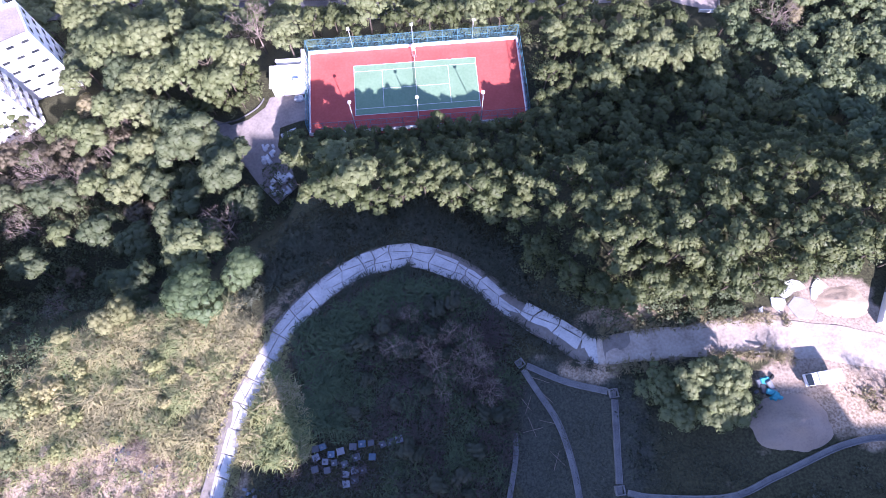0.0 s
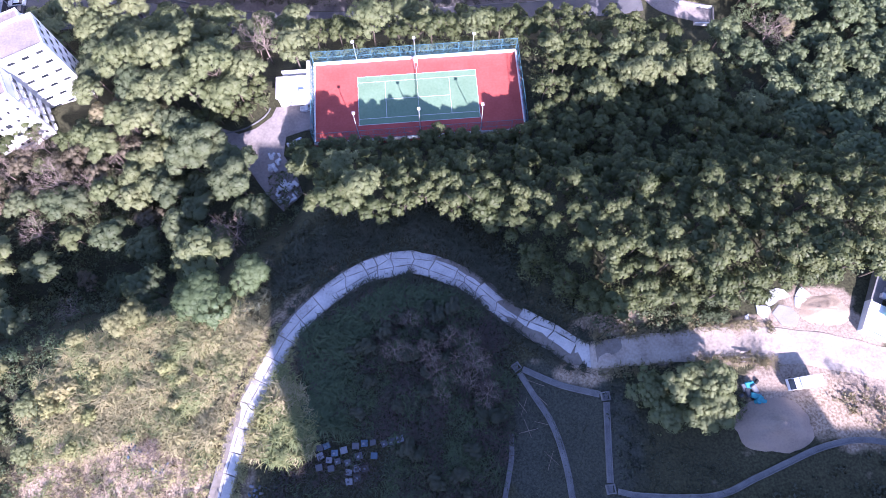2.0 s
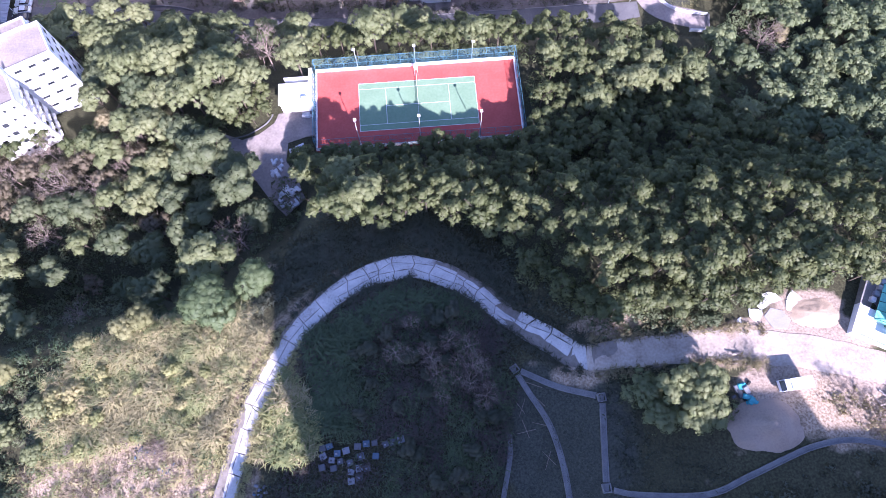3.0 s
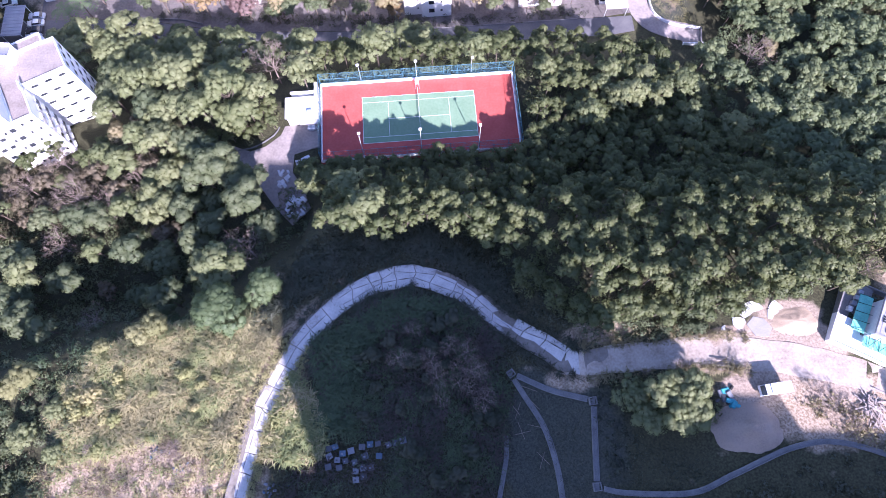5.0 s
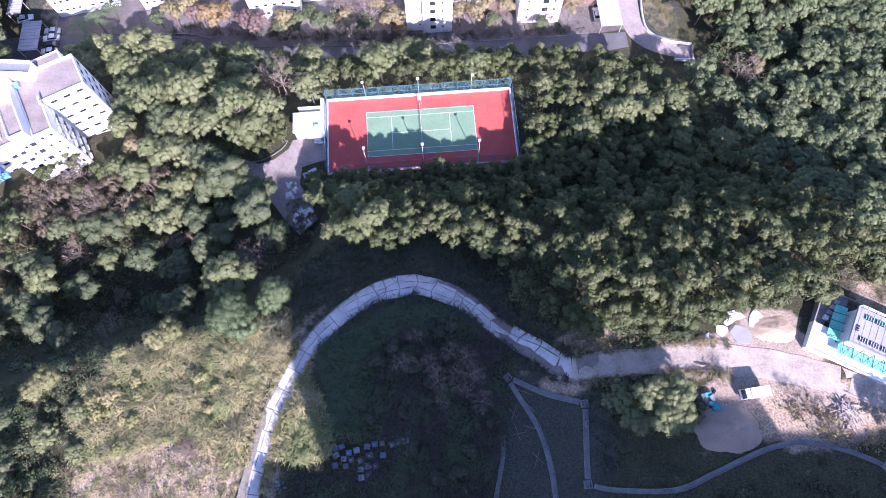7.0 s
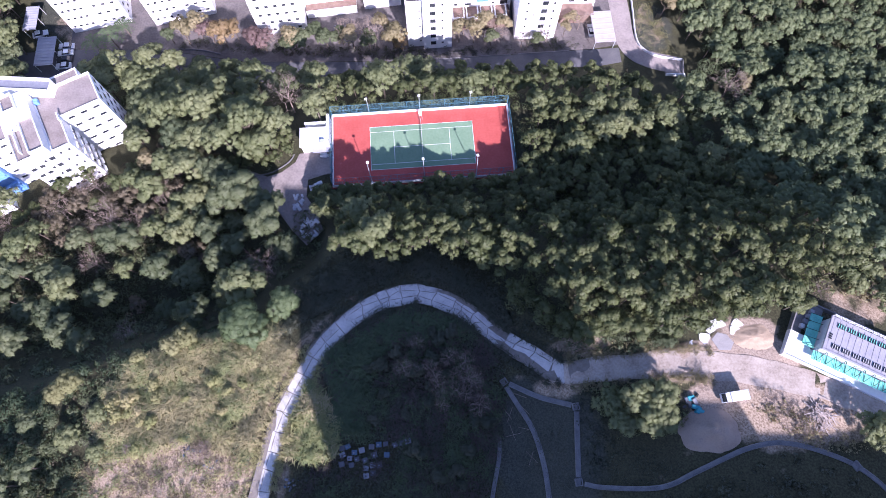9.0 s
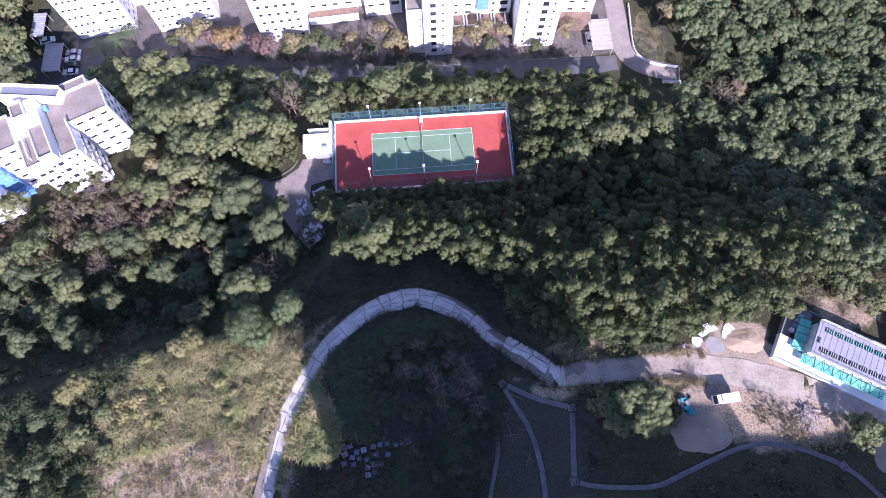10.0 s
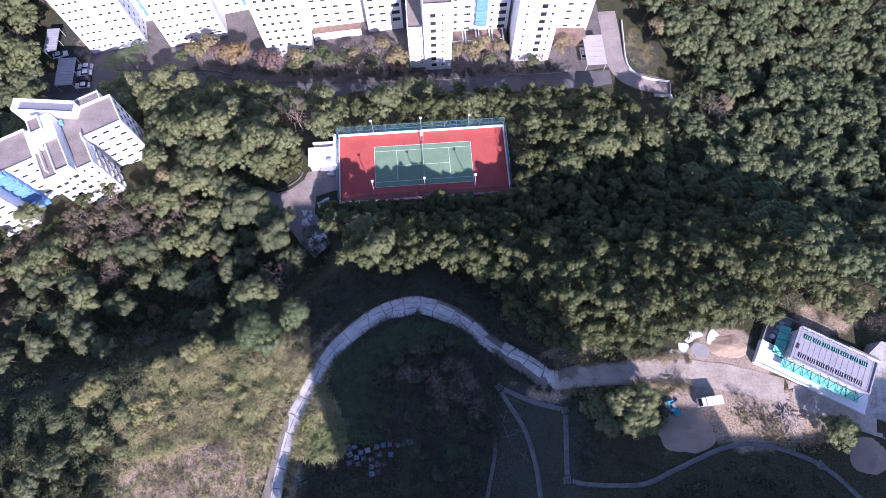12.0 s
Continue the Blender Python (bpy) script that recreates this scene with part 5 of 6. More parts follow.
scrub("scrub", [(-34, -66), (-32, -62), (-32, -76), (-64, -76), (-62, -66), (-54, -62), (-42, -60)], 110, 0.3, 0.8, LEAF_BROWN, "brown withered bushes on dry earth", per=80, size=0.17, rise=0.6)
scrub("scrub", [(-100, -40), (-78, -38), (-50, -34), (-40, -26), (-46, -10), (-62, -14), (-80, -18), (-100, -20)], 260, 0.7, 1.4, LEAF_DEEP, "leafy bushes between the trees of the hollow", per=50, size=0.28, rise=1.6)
patchwork("tall_grass", BEND, 2900, 0.85, 0.12, 12, ((LEAF_REED, "broad-bladed green reeds inside the bend"), (LEAF_SHADE, "long shade-darkened grass inside the bend"), (LEAF_THICKET, "brown withered stalks inside the bend")), (-0.12, 0.2), clump=0.8)
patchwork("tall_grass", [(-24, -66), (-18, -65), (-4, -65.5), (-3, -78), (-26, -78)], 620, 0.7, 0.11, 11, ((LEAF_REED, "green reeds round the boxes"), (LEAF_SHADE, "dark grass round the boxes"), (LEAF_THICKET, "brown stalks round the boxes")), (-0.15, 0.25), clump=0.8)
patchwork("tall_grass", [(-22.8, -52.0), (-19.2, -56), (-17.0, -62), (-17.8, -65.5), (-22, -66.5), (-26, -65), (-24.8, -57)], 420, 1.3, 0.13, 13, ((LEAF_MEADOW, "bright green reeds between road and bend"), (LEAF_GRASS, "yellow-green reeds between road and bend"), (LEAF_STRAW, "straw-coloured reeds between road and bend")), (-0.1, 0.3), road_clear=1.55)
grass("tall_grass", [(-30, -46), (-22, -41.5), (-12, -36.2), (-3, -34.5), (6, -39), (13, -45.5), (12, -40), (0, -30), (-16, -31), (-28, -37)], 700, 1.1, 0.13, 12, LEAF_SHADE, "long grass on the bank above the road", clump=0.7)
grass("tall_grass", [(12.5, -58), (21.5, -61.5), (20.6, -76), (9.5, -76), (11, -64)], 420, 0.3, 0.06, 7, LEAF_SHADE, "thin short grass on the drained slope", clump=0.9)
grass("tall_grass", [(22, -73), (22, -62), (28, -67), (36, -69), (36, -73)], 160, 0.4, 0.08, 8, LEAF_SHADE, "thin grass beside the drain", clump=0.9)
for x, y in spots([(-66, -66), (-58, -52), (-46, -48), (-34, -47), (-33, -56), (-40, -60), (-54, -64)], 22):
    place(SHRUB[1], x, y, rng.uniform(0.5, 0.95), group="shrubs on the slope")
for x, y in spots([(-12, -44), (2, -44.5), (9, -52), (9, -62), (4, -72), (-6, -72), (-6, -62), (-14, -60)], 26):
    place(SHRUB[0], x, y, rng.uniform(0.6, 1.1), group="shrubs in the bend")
for x, y in spots([(-8, -46.5), (0, -46), (7, -52), (8, -58), (4, -62), (-3, -57), (-8, -52)], 15):
    place(BARE[1], x, y, rng.uniform(0.4, 0.65), label="low leafless brown tree inside the road's bend", group="bare trees in the bend")
for x, y in spots([(50.5, -61.5), (55, -61), (57.5, -64.5), (55, -67.5), (51.5, -66)], 13) + spots([(40, -58.2), (43, -57.8), (43, -60.5), (40.5, -60.8)], 3):
    place(BARE[1], x, y, rng.uniform(0.2, 0.32), label="pile of cut brown brushwood on the dusty site", group="brushwood piles")
for x, y in spots([(-43.5, -62.2), (-38.5, -61.8), (-37.8, -65), (-41.5, -65)], 8) + spots([(-56, -60), (-36, -63), (-36, -72), (-56, -72)], 9):
    place(BARE[1], x, y, rng.uniform(0.25, 0.4), label="small withered bush of bare twigs", group="withered bushes")


# ---- drains ----
def drain(points, label, w=0.28, wall=0.12):
    line = smooth_line([(*p, 0) for p in points], 0.8)
    d = anchor("drain", pose(0, 0, 0), label, "drain", "drains on the slope", "structure")
    part("channel_floor", strip(line, -w, w, 0.1, 0.4), DRAIN, d)
    part("channel_wall", strip(line, w, w + wall, 0.28, 0.7), DRAIN, d)
    part("channel_wall", strip(line, -w - wall, -w, 0.28, 0.7), DRAIN, d)
    return d


def catch_pit(x, y, turn):
    p = anchor("catch_pit", pose(x, y, lie(x, y), 0, 0, turn), "square concrete catch pit where drains meet", "catch pit", "catch pits")
    for a in ((-0.58, 0.58, -0.58, -0.43, -0.5, 0.38), (-0.58, 0.58, 0.43, 0.58, -0.5, 0.38), (-0.58, -0.43, -0.43, 0.43, -0.5, 0.38), (0.43, 0.58, -0.43, 0.43, -0.5, 0.38)):
        part("pit_wall", boxes(a, bevel=0.02), DRAIN, p)
    part("pit_floor", boxes((-0.43, 0.43, -0.43, 0.43, -0.4, 0.08)), DRAIN, p)


drain([(11.7, -56.5), (13.1, -59.4), (15.1, -63.6), (16.1, -68.2), (16.4, -73), (16.2, -82)], "curved concrete drain channel down the grassy slope")
drain([(12.2, -56.0), (16.8, -58.7), (21.6, -60.5)], "short concrete drain channel along the slope's top", 0.3)
drain([(22.3, -61.6), (21.7, -66.6), (21.15, -71.6)], "straight concrete drain channel between two pits")
drain([(21.9, -72.6), (24.9, -73.3), (32.8, -73.7), (38, -71.9), (42.8, -70.1), (47, -68.9), (51.6, -68.6), (57, -70.2), (62.7, -73.6), (68, -80)], "long pale concrete drain curving below the site", 0.24)
drain([(9.6, -64.6), (9.3, -67.7), (7.9, -72.5), (6, -79)], "narrow concrete drain channel in dark scrub", 0.2, 0.14)
for x, y, a in ((11.4, -55.6, 30), (22.3, -60.8, 5), (21.1, -72.3, 3), (61.5, -72.6, 30)):
    catch_pit(x, y, a)
for i in range(9):
    x, y = rng.uniform(10.5, 15.5), rng.uniform(-72, -58.5)
    a = rng.uniform(0, 3.1)
    p, q = Vector((x, y, lie(x, y) + 0.08)), Vector((x + math.cos(a) * 2.6, y + math.sin(a) * 2.6, 0))
    q.z = lie(q.x, q.y) + 0.1
    tagged(part("bamboo_pole", rods((p, q, 0.035), n=6), TWIG), "pale bamboo pole lying on the grass", "pole", "bamboo poles")


# ---- paved places ----
def paved(name, poly, mat, lift, label, z=None, thick=0.5):
    """A slab with a given outline that follows the land (or lies level at z)."""
    bm = bmesh.new()
    f = bm.faces.new([bm.verts.new((x, y, 0)) for x, y in poly])
    bmesh.ops.triangulate(bm, faces=[f])
    for _ in range(3):
        bmesh.ops.subdivide_edges(bm, edges=[e for e in bm.edges if e.calc_length() > 2.5], cuts=1)
        bmesh.ops.triangulate(bm, faces=bm.faces[:])
    for v in bm.verts:
        v.co.z = (lie(v.co.x, v.co.y) if z is None else z) + lift
    if bm.faces and sum(f.normal.z for f in bm.faces) < 0:
        bmesh.ops.reverse_faces(bm, faces=bm.faces[:])
    bm.normal_update()
    top = bm.faces[:]
    bmesh.ops.extrude_face_region(bm, geom=top)
    for v in {v for f in top for v in f.verts}:
        v.co.z -= thick
    bmesh.ops.reverse_faces(bm, faces=[f for f in top if f.is_valid])
    bmesh.ops.recalc_face_normals(bm, faces=bm.faces[:])
    return tagged(part(name, bm, mat), label, "pavement", kind="structure")


paved("pavement", [(-46, -0.7), (-39.2, -2.8), (-35.7, -4.6), (-32.4, -4), (-29.1, -1.8), (-28.2, 0.2), (-20.9, 0.2), (-20.9, -5.4), (-26.2, -6.6), (-26.6, -10.6), (-24.5, -14), (-22.8, -19), (-26.5, -22.2), (-29.6, -18.6), (-33.3, -13), (-38, -7.4)], YARD, 0.12, "stained concrete yard and drive beside the court")
paved("road", [(-125, 36), (-72, 36.5), (-48, 32), (-3, 29.8), (50, 29.8), (56, 30.6), (56, 35.2), (48, 35.2), (-3, 35.2), (-47, 38.2), (-70, 44), (-96, 46), (-125, 46)], ASPHALT, 0.1, "narrow grey asphalt street below the wooded bank", z=-16.98)
paved("pavement", [(-96, 46.2), (-70, 44.2), (-47, 38.4), (-3, 35.4), (48, 35.4), (55.8, 36.2), (55.8, 62), (-96, 66)], FORECOURT, 0.06, "worn paved forecourt between the blocks and the street", z=-16.98)


LANE = smooth_line([(58.4, 56, 0), (58.4, 47, 0), (58.3, 38.5, 0), (60.2, 33.6, 0), (64.6, 30.6, 0), (70.6, 28.6, 0)], 0.8)
tagged(part("road", strip(LANE, -2.8, 2.6, 0.12, 0.5), YARD), "pale concrete lane curving beside the carport", "road", kind="structure")
paved("road", [(67.2, 25.3), (71.6, 25.0), (72.4, 29.6), (69, 29.6), (67.6, 28)], YARD, 0.05, "pale concrete landing at the lane's end", z=-16.98)


def low_wall(points, tall, label, mat=WHITE, half=0.14, base=0.4):
    line = smooth_line([(*p, 0) for p in points], 1.0)
    return tagged(part("low_wall", strip(line, -half, half, tall, tall + base), mat), label, "wall", kind="structure")


low_wall([(62.2, 52), (61.8, 47), (61.2, 37.4), (62.8, 33.6), (66.6, 31.2), (72.4, 29.8)], 0.9, "white parapet wall along the curving lane", WHITE, 0.09)
low_wall([(72.6, 29.6), (71.8, 25.4)], 0.9, "grey parapet wall at the lane's end", KERB)
low_wall([(67.2, 25.4), (71.6, 25.0)], 0.9, "white parapet wall at the lane's end")
low_wall([(71.6, 24.8), (71.8, 20.6)], 1.6, "white stepped wall beside the lane's end")
low_wall([(-74, 42.5), (-68, 43.8), (-60, 43.2), (-54, 41.4)], 0.5, "pale curved kerb wall beside the street", DRAIN, 0.1)
low_wall([(-41, -4.6), (-38.1, -4.0), (-34.3, -3.6), (-30.6, -1.6), (-29.4, 0.2)], 0.3, "low pale kerb round a planted corner of the yard", DRAIN, 0.08)
low_wall([(-6, 35.3), (10, 35.3), (26, 35.3)], 0.25, "low kerb wall of a planting bed by the street", KERB, 0.1)
low_wall([(28, 35.3), (34, 35.3), (42, 35.3)], 0.25, "low kerb wall of a planting bed by the street", KERB, 0.1)
grass("tall_grass", [(63, 49), (62, 40), (64.5, 34.2), (71, 31.5), (70, 40), (68, 50)], 320, 0.35, 0.1, 9, LEAF_GRASS, "dull green lawn inside the lane's curve", clump=0.9)

# street trees
for kinds, x, y, s in ((AUTUMN[:1], -52, 43.5, 1.0), (AUTUMN[1:], -55.5, 45, 0.9), (AUTUMN[1:], -44, 42, 0.85), (DRYT, -62, 44.5, 0.9), (DRYT, -6, 39, 0.9), (AUTUMN[:1], -5, 38, 0.8), (BARE[:1], -11, 40, 0.9),
                       (DRYT, -17, 40, 0.8), (DEEP, -24, 40, 0.6), (DRYT, 16, 40, 0.75), (BARE[1:], 22, 40, 0.9), (DRYT, 24, 41, 0.7), (BARE[1:], 29, 37.5, 0.7), (DRYT, 41, 40, 0.5), (DRYT, 69, 44, 0.75),
                       (AUTUMN[:1], -49, 45.5, 0.8), (DEEP, -30.5, 40.5, 0.6), (DEEP, -34, 40, 0.55), (BARE[1:], -18.5, 41.5, 1.0), (DEEP, -12.5, 39, 0.55), (DEEP, 20.5, 38.2, 0.45), (DRYT, 12, 40.5, 0.7), (DEEP, 33, 37, 0.4), (BARE[1:], 45.5, 42, 0.7), (AUTUMN[1:], -41, 41, 0.9), (DRYT, -59, 47, 0.9), (DRYT, 19, 41.5, 0.8), (BARE[:1], 13.5, 42.5, 0.7), (DRYT, -9, 43, 0.8), (BARE[1:], -14, 42.5, 0.9), (DEEP, -27, 43, 0.55), (DEEP, -20, 42, 0.5), (BARE[1:], 36, 38.5, 0.7), (DRYT, 43, 43.5, 0.55), (DEEP, -67, 46, 0.45), (DEEP, -70, 42, 0.4), (DRYT, -33, 42, 0.8), (BARE[1:], -37, 42.5, 0.8)):
    place(kinds[0], x, y, s * 1.3, group="street trees")


def palm(x, y, s):
    p = anchor("palm_tree", pose(x, y, lie(x, y), 0, 0, rng.uniform(0, 360)), "small palm with arching pale green fronds", "palm", "palms")
    part("trunk", rod(bmesh.new(), (0, 0, -0.3), (0, 0, 3.6 * s), 0.16, 0.11, 8), BARK, p)
    for k in range(11):
        a = k * 2 * math.pi / 11 + rng.uniform(-0.2, 0.2)
        q = []
        for j in range(7):
            t = j / 7
            c = Vector((math.cos(a), math.sin(a), 0)) * (0.2 + 2.3 * t) * s + Vector((0, 0, (3.6 + 0.9 * t - 1.9 * t * t) * s))
            side = Vector((-math.sin(a), math.cos(a), -0.25)) * 0.55 * s * (1 - abs(t - 0.4))
            fwd = Vector((math.cos(a), math.sin(a), 0)) * 0.28 * s
            e0, e1 = (c + fwd * 0.7 + Vector((side.x * g, side.y * g, side.z)) for g in (-1, 1))
            q.append([c, e0, e0 + fwd * 0.3, c + fwd * 1.15])
            q.append([c, c + fwd * 1.15, e1 + fwd * 0.3, e1])
        bm = bmesh.new()
        bm.from_mesh(quads_mesh("frond", np.array(q, float), LEAF_REED))
        bmesh.ops.remove_doubles(bm, verts=bm.verts[:], dist=0.12 * s)
        part("frond", bm, LEAF_REED, p)


palm(-86.5, 44.2, 1.5)
palm(-82.4, 45.6, 1.6)
palm(-79.5, 49.5, 1.3)


# ---- carports and cars ----
SHEET = material("corrugated pale sheet", [(0.34, 0.32, 0.32), (0.42, 0.4, 0.4)], 0.6, 0.6)
SHEETDARK = material("corrugated grey sheet", [(0.27, 0.28, 0.31), (0.37, 0.38, 0.41)], 0.6, 0.6)


def carport(x, y, w, d, tall, mat, label, ribs):
    c = anchor("carport", pose(x, y, -16.9), label, "carport", "carports")
    part("roof", boxes((-w / 2, w / 2, -d / 2, d / 2, tall, tall + 0.08)), mat, c)
    for i in range(ribs):
        t = -d / 2 + d * (i + 0.5) / ribs
        part("rib", boxes((-w / 2, w / 2, t - 0.1, t + 0.1, tall + 0.083, tall + 0.19)), mat, c)
    for sx in (-1, 1):
        for k in range(3):
            q = (-0.47 + 0.47 * k) * d
            part("post", rods(((sx * w * 0.47, q, -0.2), (sx * w * 0.47, q, tall), 0.08), n=6), STEEL, c)


carport(51.6, 40.2, 5.7, 10.2, 3.0, SHEET, "open carport with a pale ribbed roof beside the lane", 6)
carport(-100.4, 43.6, 5.0, 9.2, 3.2, SHEETDARK, "carport with a grey ribbed roof and cars parked beside it", 9)
carport(-106, 55, 3.6, 8, 3.0, SHEETDARK, "narrow slatted lean-to beside the trees", 10)
TYRE = material("tyre rubber", [(0.015, 0.015, 0.016), (0.03, 0.03, 0.03)], 5, 0.85)
GLASS = material("tinted car glass", [(0.015, 0.018, 0.022), (0.03, 0.035, 0.04)], 2, 0.08, spec=0.6)
PAINTS = [material(n + " car paint", [c, tuple(min(1, v * 1.12) for v in c)], 1, 0.3, spec=0.5) for n, c in (("silver", (0.5, 0.52, 0.55)), ("black", (0.03, 0.03, 0.035)), ("white", (0.75, 0.75, 0.74)), ("dark red", (0.2, 0.03, 0.03)))]


def prism(profile, w, taper=1.0):
    """A side profile of (x, z) points, given width along y."""
    bm = bmesh.new()
    a = [bm.verts.new((x, -w / 2, z)) for x, z in profile]
    b = [bm.verts.new((x, w / 2, z)) for x, z in profile]
    bm.faces.new(a)
    bm.faces.new(b[::-1])
    for i in range(len(a)):
        j = (i + 1) % len(a)
        bm.faces.new((a[i], b[i], b[j], a[j]))
    bmesh.ops.recalc_face_normals(bm, faces=bm.faces[:])
    bmesh.ops.bevel(bm, geom=bm.edges[:], offset=0.05, segments=1, affect="EDGES")
    return bm


def wheels(parent, spots_xy, r, wide):
    for x, y in spots_xy:
        t = part("wheel", rods(((x, y - wide / 2, r), (x, y + wide / 2, r), r), n=14), TYRE, parent)
        part("rim", rods(((x, y - wide / 2 - 0.01, r), (x, y + wide / 2 + 0.01, r), r * 0.55), n=10), STEEL, t)


def car(x, y, z, turn, paint, label):
    c = anchor("car", pose(x, y, z, 0, 0, turn), label, "car", "parked cars")
    body = part("body", prism([(-2.1, 0.35), (2.1, 0.35), (2.12, 0.75), (1.0, 0.92), (-2.0, 0.95), (-2.12, 0.7)], 1.72), paint, c)
    part("cabin", prism([(-1.6, 0.93), (0.95, 0.9), (0.35, 1.38), (-1.15, 1.42)], 1.5), GLASS, c, "tinted windows")
    part("roof", prism([(-1.12, 1.4), (0.33, 1.37), (0.28, 1.46), (-1.05, 1.48)], 1.36), paint, c)
    wheels(c, [(a, b) for a in (-1.3, 1.3) for b in (-0.82, 0.82)], 0.31, 0.2)
    for s in (-0.6, 0.6):
        part("headlight", boxes((2.06, 2.16, s - 0.16, s + 0.16, 0.6, 0.74), bevel=0.02), LAMP, c)


for k, (yy, p, lab) in enumerate(((46.8, 0, "silver car parked beside the grey carport"), (44.6, 2, "white car parked beside the grey carport"), (42.4, 1, "black car parked beside the grey carport"), (40.4, 0, "silver car parked beside the grey carport"))):
    car(-96.6, yy, -16.88, 180 + rng.uniform(-4, 4), PAINTS[p], lab)
car(-104.5, 51.5, -16.88, 15, PAINTS[2], "white car parked behind the grey carport")
for x, y, a, p in ((-14, 45, 85, 1), (49, 41, 90, 2), (40.5, 45.5, 0, 2), (-22, 46, 80, 1)):
    car(x, y, -16.9, a, PAINTS[p], "car parked in front of the blocks")


# ---- hut beside the court ----
def build_hut():
    h = anchor("hut", pose(-24, 2.6, -0.6), "white flat-roofed changing hut beside the court fence", "hut")
    part("wall", boxes((-3.1, 3.2, -2.4, 2.0, -0.6, 3.3)), WHITE, h)
    part("roof", boxes((-3.4, 3.3, -2.7, 2.2, 3.3, 3.55), bevel=0.04), WHITE, h, "white roof slab")
    part("rear_wall", boxes((-2.4, 3.2, 3.4, 3.7, -0.6, 3.3)), WHITE, h)
    part("rear_wall", boxes((2.6, 3.2, 2.0, 5.4, -0.6, 3.6)), WHITE, h)
    d = part("door", boxes((-1.6, -0.7, -2.46, -2.4, -0.4, 1.65)), FRAME, h)
    part("handle", boxes((-0.85, -0.8, -2.52, -2.46, 0.6, 0.75)), STEEL, d)
    for x in (0.3, 1.3, 2.3):
        part("window", boxes((x - 0.3, x + 0.3, -2.46, -2.4, 0.9, 1.6)), PANE, h)
    part("water_tank", boxes((1.2, 2.3, -2.2, -1.4, 3.55, 4.3), bevel=0.05), STEEL, h)
    part("canopy", boxes((-0.6, 3.0, -3.6, -2.4, 2.2, 2.3)), SHEETDARK, h)


build_hut()

# ---- stacked blocks in the yard ----
BLOCK = material("whitish cast block", [(0.45, 0.46, 0.48), (0.58, 0.59, 0.6), (0.7, 0.7, 0.7)], 1.2, 0.85, per_object=0.3)
for cx, cy, n, rx, ry, rot in ((-28.2, -12.0, 16, 1.0, 1.9, 30), (-25.7, -18.4, 30, 1.9, 2.3, 40), (-24.2, -8.7, 9, 1.6, 0.7, 10), (-23, -1.0, 5, 1.4, 0.4, 0)):
    for k in range(n):
        x, y = cx + rng.uniform(-rx, rx), cy + rng.uniform(-ry, ry)
        s = rng.uniform(0.5, 1.0)
        up = 0.12 + (0.5 if rng.random() < 0.3 else 0)
        o = part("block", boxes((-s * 0.6, s * 0.6, -s * 0.35, s * 0.35, -0.3 if up < 0.2 else 0, 0.5), bevel=0.04), BLOCK)
        o.matrix_world = pose(x, y, lie(x, y) + up, 0, 0, rot + rng.choice([0, 90]) + rng.uniform(-12, 12))
        tagged(o, "whitish cast block stacked in the concrete yard", "block", "stacked blocks")

# ---- boxes under the trees in the bend ----
CRATE = [material("faded " + n + " box", [tuple(v * 0.75 for v in c), c], 1.5, 0.8, per_object=0.3) for n, c in (("blue", (0.085, 0.13, 0.175)), ("white", (0.2, 0.21, 0.23)), ("grey", (0.1, 0.105, 0.115)))]
HIVES = [(-16.8, -64.5), (-15.8, -64.3), (-14.7, -65.3), (-13.5, -65.1), (-16.7, -65.6), (-15.5, -66.2), (-14.3, -66.4), (-12.9, -66.7), (-15.3, -67.3), (-11.8, -64.6), (-10.6, -64.4), (-9.4, -64.4), (-7.9, -64.6), (-6.8, -64.4),
         (-5.7, -64.2), (-11.4, -66.0), (-9.3, -66.1), (-12.8, -67.9), (-11.7, -67.5), (-10.6, -67.6), (-11.7, -68.7), (-12.8, -69.1), (-16.9, -67.0)]
for k, (x, y) in enumerate(HIVES):
    c = anchor("crate", pose(x, y, lie(x, y) + 0.02, rng.uniform(-4, 4), rng.uniform(-4, 4), 8 + rng.uniform(-16, 16)), "weathered wooden box with a pale lid among the scrub", "crate", "boxes in the bend")
    s = rng.uniform(0.36, 0.46)
    tone = 0 if k in (1, 2) else int(rng.choice([1, 2, 2, 1, 0]))
    part("body", boxes((-s, s, -s * 0.9, s * 0.9, -0.2, 0.5), bevel=0.03), CRATE[2], c)
    part("lid", boxes((-s - 0.06, s + 0.06, -s * 0.9 - 0.06, s * 0.9 + 0.06, 0.5, 0.58), bevel=0.03), CRATE[tone], c)
    if rng.random() < 0.6:
        part("weight", boxes((-s * 0.6, s * 0.1, -s * 0.4, s * 0.2, 0.58, 0.7), bevel=0.02), CRATE[1 if tone != 1 else 2], c)
for cx, cy, n in ((-25.4, -69.5, 16), (-43.8, -63.2, 16), (-39.8, -65.9, 18)):
    for k in range(n):
        x, y, s = cx + rng.normal() * 1.0, cy + rng.normal() * 0.6, rng.uniform(0.1, 0.3)
        o = part("rubble_piece", boxes((-s, s, -s * 0.6, s * 0.6, -0.2, s * 0.6), bevel=0.06), CRATE[int(rng.integers(3))])
        o.matrix_world = pose(x, y, lie(x, y) + 0.05, rng.uniform(-8, 8), rng.uniform(-8, 8), rng.uniform(0, 180))
        tagged(o, "bluish-white piece of dumped rubble among grass", "rubble", "dumped rubble")


